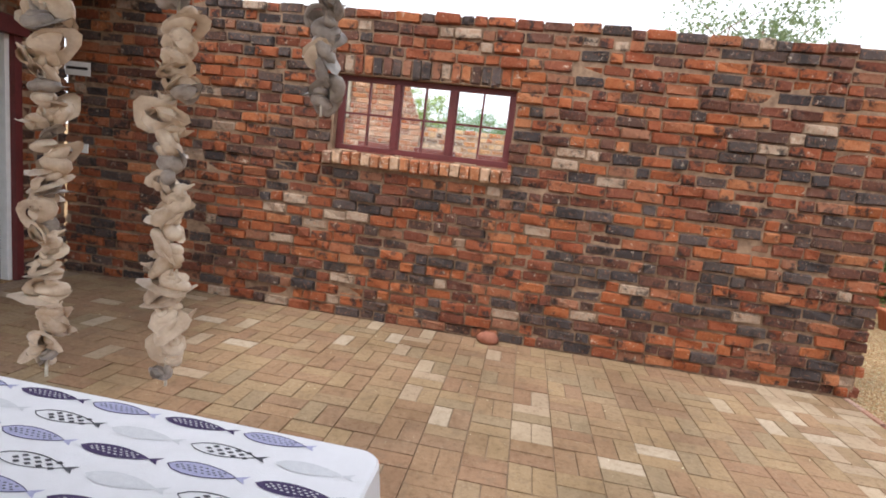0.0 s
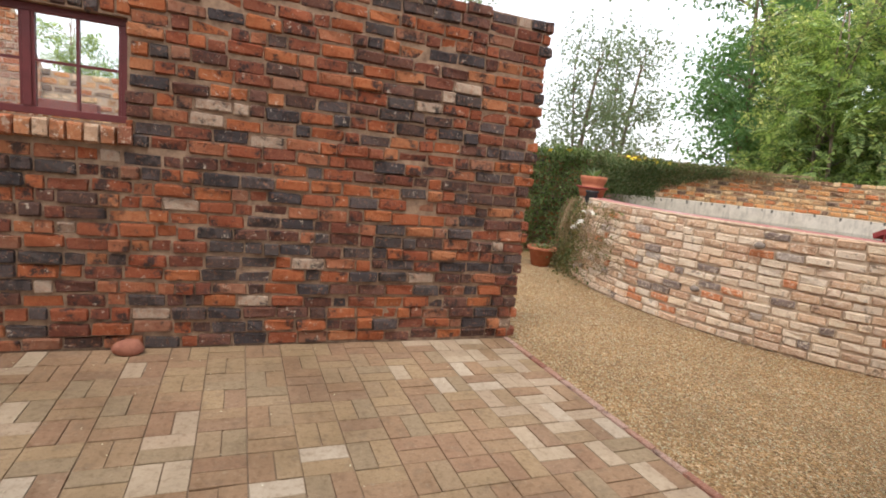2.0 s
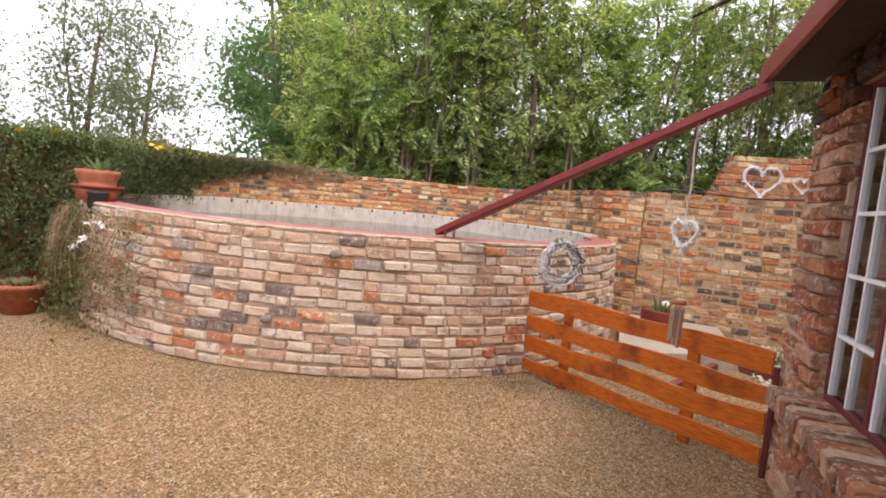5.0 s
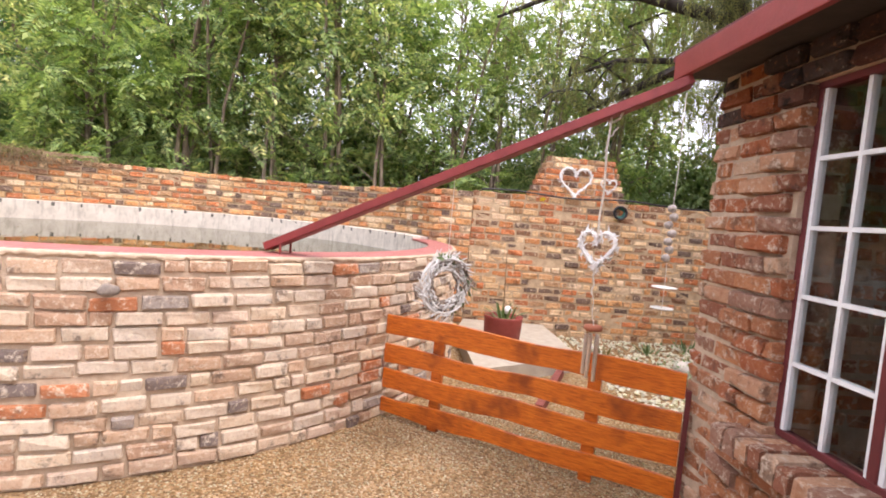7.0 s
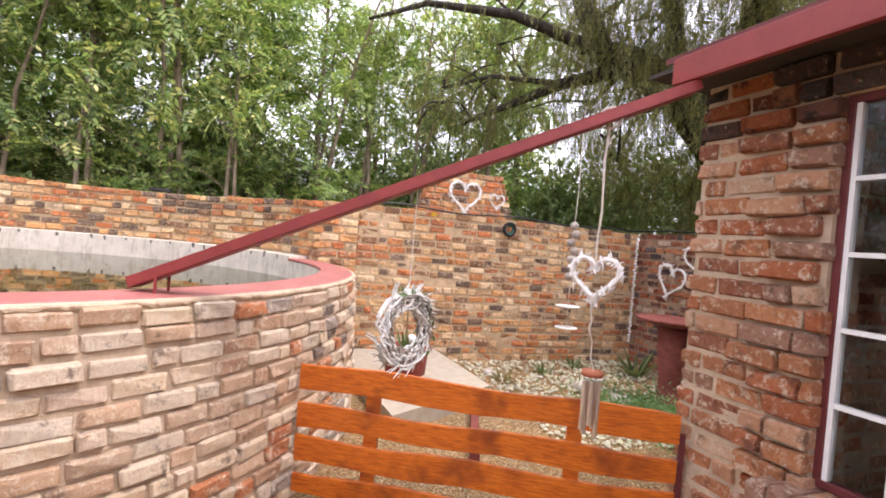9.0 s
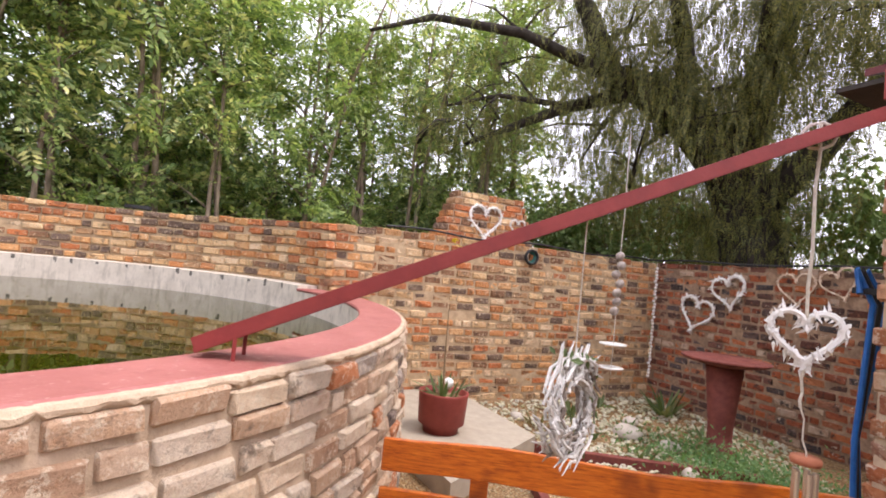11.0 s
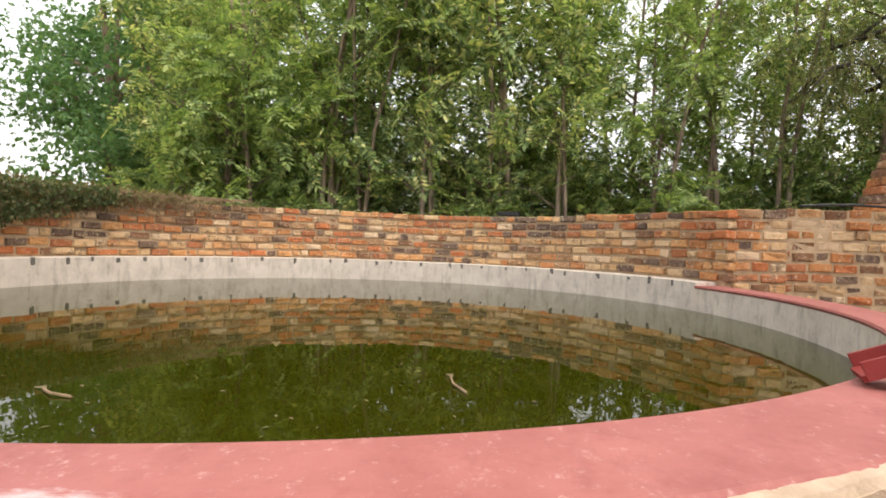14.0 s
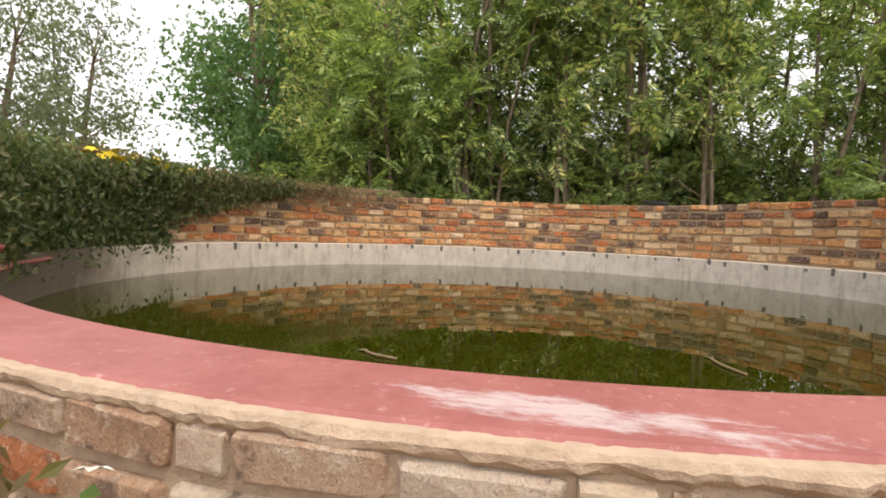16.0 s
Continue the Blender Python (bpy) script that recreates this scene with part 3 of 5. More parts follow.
def straight_wall(name, p, q, top, thick, material, mortar, label, bottom=GROUND, headers=0.32, pitch=0.098, limit=300, near=None, ragged=0.0):
    """A straight brick wall whose face runs from p to q, the body to the left of that line."""
    p, q = Vector((*p, 0)), Vector((*q, 0))
    d = (q - p).normalized()
    nrm = Vector((-d.y, d.x, 0))
    ln, turn = (q - p).length, math.atan2(d.y, d.x)
    mid = (p + q) / 2 + nrm * thick / 2
    v = (CUBE * (ln - 0.02, thick - math.copysign(0.02, thick), top - bottom + 0.1)) @ np.array(Matrix.Rotation(turn, 3, "Z")).T + np.array((mid.x, mid.y, (top + bottom - 0.1) / 2 - 0.015))
    ob = structure(part(name, Mesh().add(v, CUBE_F), mortar), label, "wall")
    rows, items = int(round((top - bottom) / pitch)), []
    for k in range(rows):
        z = bottom + (k + 0.5) * (top - bottom) / rows
        for s, l in course(ln, rng, 0.2, 0.02, headers, ragged):
            c = p + d * s + nrm * (thick / 2 + rng.gauss(0, 0.006))
            items.append((c.x, c.y, z + rng.gauss(0, 0.003), turn, l, abs(thick), (top - bottom) / rows - 0.02 + rng.uniform(-0.008, 0.005)))
    return ob, items


walls = []
pier = structure(part("wall_pier", Mesh().box(9.57, 9.83, 1.855, 2.31, -0.2, 1.87), YARD_MORTAR), "square brick pier ending the curved wall", "wall")
pier_items = []
for k in range(20):
    z = GROUND + (k + 0.5) * 0.0965
    share = 2 if k % 2 else 3
    for q in range(share):
        w = 0.46 / share
        pier_items.append((9.7 + rng.gauss(0, 0.004), 1.85 + (q + 0.5) * w, z, math.pi / 2, w - 0.016, 0.29, 0.08))
walls.append((pier, pier_items, YARD_BRICK))
walls.append((*straight_wall("wall_garden_east", (9.6, -2.45), (9.6, 1.85), 1.91, -0.23, YARD_BRICK, YARD_MORTAR, "ochre brick garden wall"), YARD_BRICK))
# the shade on this wall is put in by darker brick and mortar
walls.append((*straight_wall("wall_garden_south", (4.6, -2.45), (9.6, -2.45), 1.92, -0.23, FACE_BRICK, MORTAR, "garden wall in dark brown brick that stands in for its shade"), FACE_BRICK))
walls.append((*straight_wall("wall_north_high", (-8.0, 9.3), (2.6, 9.14), 2.1, 0.23, YARD_BRICK, PALE_MORTAR, "ochre brick yard wall beyond the front window"), YARD_BRICK))
walls.append((*straight_wall("wall_north", (2.62, 9.14), (7.85, 9.065), 1.8, 0.23, FACE_BRICK, MORTAR, "long red brick yard wall under creeper"), FACE_BRICK))
walls.append((*straight_wall("wall_west", (WX0, -3.0), (WX0, 3.0), 2.6, 0.23, FACE_BRICK, MORTAR, "red brick wall of the side wing"), FACE_BRICK))
walls.append((*straight_wall("wall_west_corner", (WX0, 3.95), (WX0, 4.40), 2.6, 0.23, FACE_BRICK, MORTAR, "red brick corner beside the door"), FACE_BRICK))
walls.append((*straight_wall("wall_west_lintel", (WX0, 3.0), (WX0, 3.95), 2.6, 0.23, FACE_BRICK, MORTAR, "brickwork over the side door", 2.22), FACE_BRICK))

# house with its window
HY = 1.01
h_items, h_eaves_shade = [], []
hcore = Mesh()
HWX0, HWX1, HWZ0, HWZ1 = 3.25, 4.69, 0.68, 2.22
hcore.box(2.5, HWX0, HY - 0.21, HY - 0.011, -0.2, 2.5).box(HWX1, 5.33, HY - 0.21, HY - 0.011, -0.2, 2.5)
hcore.box(HWX0, HWX1, HY - 0.2098, HY - 0.0112, -0.2, HWZ0 - 0.02).box(HWX0, HWX1, HY - 0.2098, HY - 0.0112, HWZ1, 2.5)
wall_house = structure(part("wall_house", hcore, PALE_MORTAR), "orange brick house wall with a steel window", "wall")
for k in range(27):
    z = GROUND + (k + 0.5) * 0.094
    spans = [(2.5, HWX0), (HWX1, 5.34)] if HWZ0 - 0.1 < z < HWZ1 else [(2.5, 5.34)]
    for a, b in spans:
        for s, l in course(b - a, rng, 0.235, 0.016, 0.35, 0.02 if b > 5 else 0):
            # courses above 2.1 m are kept apart, for a darker brick as eaves shade
            proud = 0.03 if a + s < 5.0 else 0.0
            (h_items if z < 2.1 else h_eaves_shade).append((a + s, HY - 0.11 + proud / 2 + rng.gauss(0, 0.005), z, 0, l, 0.225 + proud, 0.079 + rng.uniform(-0.004, 0.004)))
house_sill = []
for k in range(19):
    house_sill.append((HWX1 + 0.12 - (k + 0.5) * 0.084, HY + 0.04, 0.62 + rng.gauss(0, 0.004), 0, 0.076, 0.26, 0.11))
walls.append((*straight_wall("wall_house_east", (5.33, 0.83), (5.33, -2.6), 2.55, -0.23, HOUSE_BRICK, PALE_MORTAR, "orange brick side wall of the house"), HOUSE_BRICK))

# paved terrace
PX0, PX1, PY0, PY1 = -4.39, 2.62, -3.0, 4.40
bed = Mesh().box(PX0, PX1 + 0.03, PY0, PY1, -0.2, -0.008)
paving = structure(part("pavement", bed, JOINT_SAND), "clay paver terrace laid in basket weave", "paving")
pavers, pale_pavers = [], []
pr_ = random.Random(6)
B = 0.234
for i in range(int((PX1 - PX0) / B)):
    for j in range(int((PY1 - PY0) / B)):
        x, y = PX1 - (i + 0.5) * B, PY1 - (j + 0.5) * B
        for s in (-1, 1):
            dz = rng.gauss(-0.034, 0.0014)
            pile = pale_pavers if pr_.random() < (0.5 if i < 3 else 0.05) else pavers
            if (i + j) % 2:
                pile.append((x, y + s * B / 4, dz, rng.gauss(0, 0.005), B - 0.005, B / 2 - 0.005, 0.07))
            else:
                pile.append((x + s * B / 4, y, dz, rng.gauss(0, 0.005), B / 2 - 0.005, B - 0.005, 0.07))
edge_items = [(PX1 + 0.035, PY1 - 0.08 - k * 0.226, -0.028, math.pi / 2, 0.221, 0.05, 0.07) for k in range(32)]

# ---- windows and doors ----


def steel_window(name, x0, x1, z0, z1, y, panes, cols, rows, frame_mat, bar_mat, label, depth=0.04, glass=GLASS, fr=0.045, bar=0.016, mull=0.045):
    win = thing(name, label, "window", ((x0 + x1) / 2, y, z0), kind="structure")
    w, h = x1 - x0, z1 - z0
    fm = Mesh().box(-w / 2, w / 2, -depth, 0, 0, fr).box(-w / 2, w / 2, -depth, 0, h - fr, h)
    fm.box(-w / 2, -w / 2 + fr, -depth + 0.001, -0.001, fr, h - fr).box(w / 2 - fr, w / 2, -depth + 0.001, -0.001, fr, h - fr)
    part("window_frame", fm, frame_mat, win, "", bevel=0.004)
    pw = (w - 2 * fr) / panes
    for p in range(panes):
        a = -w / 2 + fr + p * pw
        if p:
            part("mullion", Mesh().box(a - mull / 2, a + mull / 2, -depth - 0.006, 0.002, fr, h - fr), frame_mat, win, "", bevel=0.004)
        sash = Mesh()
        lo, hi = a + (mull / 2 if p else 0), a + pw - (mull / 2 if p < panes - 1 else 0)
        for c in range(1, cols):
            x = lo + (hi - lo) * c / cols
            sash.box(x - bar / 2, x + bar / 2, -depth + 0.006, -0.008, fr, h - fr)
        for r in range(1, rows):
            z = fr + (h - 2 * fr) * r / rows
            sash.box(lo, hi, -depth + 0.007, -0.009, z - bar / 2, z + bar / 2)
        sash.box(lo, lo + bar, -depth + 0.0055, -0.0075, fr, h - fr).box(hi - bar, hi, -depth + 0.0055, -0.0075, fr, h - fr)
        part("glazing_bar", sash, bar_mat, win)
        if glass is not None:
            pane = part("pane", Mesh().box(lo, hi, -depth / 2 - 0.002, -depth / 2 + 0.002, fr, h - fr), glass, win)
            pane.visible_shadow = False
    return win


steel_window("window_1", HX0, HX1, HZ0, HZ1, WY + 0.14, 3, 2, 2, DARK_OXIDE, DARK_OXIDE, "dark red steel window with six panes open to view", 0.05)
steel_window("window_2", HWX0, HWX1, HWZ0, HWZ1, HY - 0.035, 3, 2, 5, DARK_OXIDE, WHITE_PAINT, "white steel window in a dark red surround", 0.05, bar=0.019, fr=0.032, mull=0.04)
# room walls and floor in near black, the indoor darkness set by colour
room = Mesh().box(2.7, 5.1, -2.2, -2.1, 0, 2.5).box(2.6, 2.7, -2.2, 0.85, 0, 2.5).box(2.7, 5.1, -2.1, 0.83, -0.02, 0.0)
structure(part("wall_room", room, DARK_WOOD_ROOM), "room wall behind the window, coloured near black as unlit", "wall")

door = thing("door_1", "dark doorway with a red lintel and pale frame", "door", (WX0, 3.48, 0), kind="structure")
part("door_lintel", Mesh().box(-0.06, 0.07, -0.5, 0.5, 2.08, 2.22), DARK_OXIDE, door, bevel=0.006)
part("door_frame", Mesh().box(-0.1, -0.02, 0.36, 0.4, 0, 2.08), WHITE_PAINT, door, "pale grey painted jamb", bevel=0.004)
part("door_jamb", Mesh().box(-0.1, 0.03, 0.402, 0.466, 0, 2.08), DARK_OXIDE, door, bevel=0.004)
part("door_leaf", Mesh().box(-0.16, -0.12, -0.48, 0.4, 0, 2.08), BLACK, door)

# roof of the house
roof = thing("roof", "low house roof with red fascia and dark eaves", "roof", (0, 0, 0), kind="structure")
EY, EZ = 1.33, 2.34
rs = Mesh()
rs.add([(2.3, EY, EZ + 0.1), (5.3, EY, EZ + 0.1), (5.3, -3.2, EZ + 1.55), (2.3, -3.2, EZ + 1.55), (2.3, EY, EZ + 0.13), (5.3, EY, EZ + 0.13), (5.3, -3.2, EZ + 1.58), (2.3, -3.2, EZ + 1.58)],
       [(3, 2, 1, 0), (4, 5, 6, 7), (0, 1, 5, 4), (1, 2, 6, 5), (2, 3, 7, 6), (3, 0, 4, 7)])
part("roof_sheet", rs, DARK_OXIDE, roof)
part("fascia", Mesh().box(2.3, 5.22, EY, EY + 0.03, EZ - 0.02, EZ + 0.1), OXIDE, roof, "red painted fascia board", bevel=0.004)
part("soffit", Mesh().box(2.3, 5.4, 0.9, EY - 0.002, EZ + 0.06, EZ + 0.08), DARK_WOOD_ROOM, roof)
part("gable_fill", Mesh().box(5.2, 5.35, -2.9, 0.9, 2.5, 2.62), DARK_WOOD_ROOM, roof)
# ceiling coloured near black like the unlit room below it
structure(part("ceiling", Mesh().box(2.5, 5.3, -2.3, 0.82, 2.5, 2.54), DARK_WOOD_ROOM), "ceiling of the room, coloured near black as unlit", "ceiling")

# ---- red water chute from the eaves to the dam ----
G0, G1 = Vector((5.14, 1.3, 2.285)), Vector((6.0, 3.58, 1.19))
chute = thing("water_chute", "red painted square rainwater chute sloping onto the dam", "gutter", tuple(G1))
gm = Mesh().bar(G0 - G1, (0, 0, 0), 0.105, 0.016)
side = (G0 - G1).cross(Vector((0, 0, 1))).normalized() * 0.058
gm2 = Mesh().bar(G0 - G1 + side + Vector((0, 0, 0.02)), side + Vector((0, 0, 0.02)), 0.012, 0.046)
gm3 = Mesh().bar(G0 - G1 - side + Vector((0, 0, 0.02)), -side + Vector((0, 0, 0.02)), 0.012, 0.046)
part("chute_floor", gm, OXIDE, chute)
part("chute_side", gm2, OXIDE, chute)
part("chute_side", gm3, OXIDE, chute)
for s, t in ((1, 0.05), (-1, 0.05)):
    p = (G0 - G1) * t + side * s
    part("bracket", Mesh().box(p.x - 0.007, p.x + 0.007, p.y - 0.006, p.y + 0.006, RIM - G1.z, p.z), OXIDE, chute)

# ---- fence ----
F0, F1 = Vector((6.41, 2.75, GROUND)), Vector((5.305, 1.035, GROUND))
fence = thing("fence", "orange varnished plank gate fence with four wavy boards", "fence", tuple((F0 + F1) / 2), math.degrees(math.atan2(F0.y - F1.y, F0.x - F1.x)))
FL = (F0 - F1).length
for k, (z0, z1) in enumerate(((0.07, 0.19), (0.255, 0.4), (0.45, 0.58), (0.655, 0.8))):
    n, v, f = 16, [], []
    for i in range(n + 1):
        x = -FL / 2 + FL * i / n
        sag = (0.03, 0.03, 0.024, 0.008)[k] * i / n
        lo = z0 - sag + 0.008 * math.sin(i * 0.9 + k) + rng.uniform(-0.003, 0.003)
        hi = z1 - sag + 0.01 * math.sin(i * 0.7 + 2 * k) + rng.uniform(-0.003, 0.003)
        v += [(x, 0.03, lo), (x, 0.03, hi), (x, 0.056, hi), (x, 0.056, lo)]
    for i in range(n):
        for j in range(4):
            j2 = (j + 1) % 4
            f.append((i * 4 + j, i * 4 + j2, i * 4 + 4 + j2, i * 4 + 4 + j))
    f += [(3, 2, 1, 0), (n * 4, n * 4 + 1, n * 4 + 2, n * 4 + 3)]
    part("board", Mesh().add(v, f), PINE, fence, "", False, 0.003)
for x in (-0.52, 0.58):
    part("post", Mesh().box(x - 0.04, x + 0.04, -0.012, 0.028, 0.0, 0.74), PINE, fence, "", False, 0.004)
part("end_post", Mesh().box(-FL / 2 - 0.032, -FL / 2 - 0.004, 0.015, 0.04, 0.0, 0.7), DARK_OXIDE, fence, "dark red steel end post")

# unseen roofs added for shade: a veranda over the table, eaves at the side wing
structure(part("roof_shade_terrace", Mesh().add([(-4.6, -3.4, 3.0), (0.7, -3.4, 3.0), (0.7, 1.05, 2.7), (-4.6, 1.05, 2.7), (-4.6, -3.4, 3.04), (0.7, -3.4, 3.04), (0.7, 1.05, 2.74), (-4.6, 1.05, 2.74)],
          [(3, 2, 1, 0), (4, 5, 6, 7), (0, 1, 5, 4), (1, 2, 6, 5), (2, 3, 7, 6), (3, 0, 4, 7)]), DARK_WOOD_ROOM), "unseen veranda roof added over the table to shade the terrace", "roof")
structure(part("roof_wing", Mesh().box(-7.0, -3.35, -3.4, 4.9, 2.76, 2.84), DARK_WOOD_ROOM), "unseen eaves added at the side wing to shade the corner", "roof")

# ---- table ----
table = thing("table", "long wooden table under a white printed cloth", "table", (-1.38, 0.68, 0))
part("tabletop", Mesh().box(-1.08, 1.08, -0.46, 0.46, 0.715, 0.75), PINE, table, bevel=0.006)
for x in (-1.0, 1.0):
    for y in (-0.38, 0.38):
        part("leg", Mesh().box(x - 0.035, x + 0.035, y - 0.035, y + 0.035, 0, 0.715), PINE, table)

# ---- trees ----


def tree_meshes(seed, height, radius, trunks, leaves, spread, template, leaf_mat, bark, leaf_size, low=0.25, thick=0.06):
    r = random.Random(seed)
    npr = np.random.RandomState(seed)
    wood, tips = Mesh(), []
    for t in range(trunks):
        a, lean = r.uniform(0, 6.28), r.uniform(0.02, 0.16) * height
        path, p = [], Vector((r.uniform(-0.25, 0.25), r.uniform(-0.25, 0.25), 0))
        h = height * r.uniform(0.75, 1.0)
        for k in range(8):
            s = k / 7
            path.append(p + Vector((math.cos(a) * lean * s * s + r.uniform(-0.05, 0.05), math.sin(a) * lean * s * s + r.uniform(-0.05, 0.05), h * s)))
        wood.tube(path, [thick * (1 - 0.8 * k / 7) + 0.008 for k in range(8)], 7)
        for b in range(9):
            s = r.uniform(low, 0.98)
            i = min(6, int(s * 7))
            o = path[i].lerp(path[i + 1], s * 7 - i)
            ba, ln = r.uniform(0, 6.28), radius * r.uniform(0.45, 1.0)
            bp = [o + Vector((math.cos(ba) * ln * q, math.sin(ba) * ln * q, ln * (0.75 * q - 0.25 * q * q))) + Vector((r.uniform(-1, 1), r.uniform(-1, 1), r.uniform(-1, 1))) * 0.04 for q in (0, 0.35, 0.7, 1)]
            wood.tube(bp, [thick * 0.4, thick * 0.28, thick * 0.18, 0.006], 5)
            tips += [bp[1], bp[2], bp[2], bp[3], bp[3]]
    pts = np.array([tuple(t) for t in tips])[npr.randint(0, len(tips), leaves)] + npr.normal(0, spread, (leaves, 3))
    crown = Mesh().scatter(*template, placed(spin(npr, leaves, 0.9), pts, npr.uniform(0.7, 1.25, leaves) * leaf_size))
    return wood.data("trunk", bark, True), crown.data("crown", leaf_mat)


def plant(meshes, x, y, turn, size, label, name="tree", group="", z=GROUND):
    tr = thing(name, label, "tree", (x, y, z), turn, group)
    tr.scale = (size, size, size)
    for nm, me in zip(("trunk", "crown"), meshes):
        ob = new(nm, me)
        ob.parent = tr
    return tr


FEATHER = compound_leaf(6, 1.0, 0.35, 0.34, 0.15)
BUSHY = [(c[0], c[1], c[2]) for k in range(5) for c in [tuple(Euler((0.4 * k, 0.5 * k, 1.257 * k)).to_matrix() @ Vector(v)) for v in LEAF_V]], [tuple(i + 4 * k for i in (0, 1, 2, 3)) for k in range(5)]
grove = [tree_meshes(20 + k, 7.6, 1.2, 3, 640, 0.21, FEATHER, GREEN_LEAF if k % 2 else MID_LEAF, BARK, 0.4, 0.2, 0.05) for k in range(4)]
airy = [tree_meshes(30 + k, 8.0, 1.1, 3, 460, 0.18, FEATHER, MID_LEAF if k else GREEN_LEAF, BARK, 0.36, 0.18, 0.045) for k in range(3)]
under = [tree_meshes(70 + k, 3.6, 0.9, 4, 460, 0.21, FEATHER, MID_LEAF if k else GREEN_LEAF, BARK, 0.36, 0.12, 0.03) for k in range(2)]
deep = [tree_meshes(80 + k, 4.0, 1.1, 5, 900, 0.34, FEATHER, SHADE_DARK_LEAF, BARK, 0.34, 0.04, 0.03) for k in range(2)]
tr = random.Random(5)
for row, (x0, n, gap) in enumerate(((13.4, 12, 1.12), (15.3, 11, 1.3))):
    for k in range(n):
        y = -2.4 + k * gap + tr.uniform(-0.3, 0.3) + row * 0.4
        bend = 0.2 * max(0, y - 8.0)
        stock = airy if y < (1.2 if row else 2.4) else grove
        plant(stock[tr.randrange(len(stock))], x0 - bend + tr.uniform(-0.35, 0.35), y, tr.uniform(0, 360), tr.uniform(0.85, 1.15), "slender green tree with feathery leaves and bare stems", "feathery_tree", "grove behind the dam")
for k in range(14):
    y = -2.0 + k * 0.95 + tr.uniform(-0.3, 0.3)
    plant(under[k % 2], 14.2 + tr.uniform(-0.7, 0.6) - 0.2 * max(0, y - 8), y, tr.uniform(0, 360), tr.uniform(0.75, 1.1), "young feathery sapling under the taller trees", "sapling", "saplings in the grove")
# added backing row: its dark leaves fill in the shade between the trees
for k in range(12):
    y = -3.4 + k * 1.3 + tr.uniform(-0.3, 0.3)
    plant(deep[k % 2], 16.6 + tr.uniform(-0.4, 0.4) - 0.2 * max(0, y - 8), y, tr.uniform(0, 360), tr.uniform(0.8, 1.05), "sapling added in dark leaf as shade behind the grove", "sapling", "saplings in the grove")
bush = tree_meshes(60, 3.3, 1.15, 6, 2600, 0.34, BUSHY, SHADE_LEAF, BARK, 0.12, 0.05, 0.03)
dark = tree_meshes(40, 9.0, 2.5, 4, 7600, 0.4, BUSHY, DARK_LEAF, BARK, 0.14, 0.12, 0.12)
for x, y, s in ((16.2, 13.6, 1.0), (19.0, 14.4, 1.15), (21.0, 11.0, 1.2)):
    plant(dark, x, y, tr.uniform(0, 360), s, "tall dense dark green tree", "broadleaf_tree", "dark trees")
grey = tree_meshes(50, 8.5, 2.5, 3, 2600, 0.46, BUSHY, GREY_LEAF, BARK, 0.15, 0.22, 0.09)
for x, y, s in ((14.5, 20.5, 0.85), (18.0, 22.0, 0.95), (10.5, 25.0, 0.5), (9.4, 19.5, 0.72), (11.2, 21.0, 0.6)):
    plant(grey, x, y, tr.uniform(0, 360), s, "airy pale grey-green tree against the sky", "pale_tree", "pale trees")
for x, y, s in ((4.2, 19.5, 0.62), (1.9, 23.0, 0.66), (-3.3, 15.5, 0.6), (-3.1, 20.0, 0.38), (-2.0, 20.5, 0.37), (-0.9, 21.0, 0.36)):
    plant(dark if s < 0.5 else grove[tr.randrange(4)], x, y, tr.uniform(0, 360), s, "green tree beyond the yard wall", "feathery_tree", "trees beyond the yard wall")

for x, y, s in ((5.6, 20.0, 0.9), (7.7, 20.6, 0.95)):
    plant(grey, x, y, 40 * x, s, "airy pale grey-green tree rising over the front wall", "pale_tree", "pale trees")

# ---- dam details ----
lip = Mesh()
v, f, m, span = [], [], 620, (97.0, 291.0)
for k in range(m + 1):
    a = span[0] + (span[1] - span[0]) * k / m
    wob = 0.014 * noise.noise((a * 0.35, 1.0, 0)) + 0.006 * noise.noise((a * 1.7, 4.0, 0))
    drop = 0.026 + 0.016 * noise.noise((a * 0.5, 9.0, 0)) + 0.012 * noise.noise((a * 2.3, 3.0, 0))
    jag = 0.008 * noise.noise((a * 1.9, 2.0, 0))
    v += [polar(a, 3.455 + 0.4 * wob, RIM - 0.004), polar(a, 3.487 + wob * 0.5, RIM - 0.007 + jag * 0.5), polar(a, 3.497 + wob * 0.4 + jag, RIM - 0.02),
          polar(a, 3.5 + wob * 0.3, RIM - 0.6 * drop), polar(a, 3.499 + jag * 0.4, RIM - drop - jag), polar(a, 3.488, RIM - drop - 0.012)]
for k in range(m):
    for j in range(5):
        f.append((k * 6 + j, k * 6 + j + 1, k * 6 + 7 + j, k * 6 + 6 + j))
structure(part("trim", lip.add(v, f), PALE_MORTAR, None), "rough cream mortar under the coping", "mortar")
notch = Mesh().add(*BRICKS[0]).data("patch", CONCRETE_DARK)
a = -68.0
while a < 104:
    a += rng.uniform(3.0, 8.5)
    m4 = pose(*polar(a, 3.204, RIM - rng.uniform(-0.005, 0.012)), 0, 0, a) @ Matrix.Diagonal((0.01, rng.uniform(0.018, 0.05), rng.uniform(0.045, 0.075), 1))
    ob = new("patch", notch)
    ob.parent = dam_basin
    ob.matrix_basis = m4
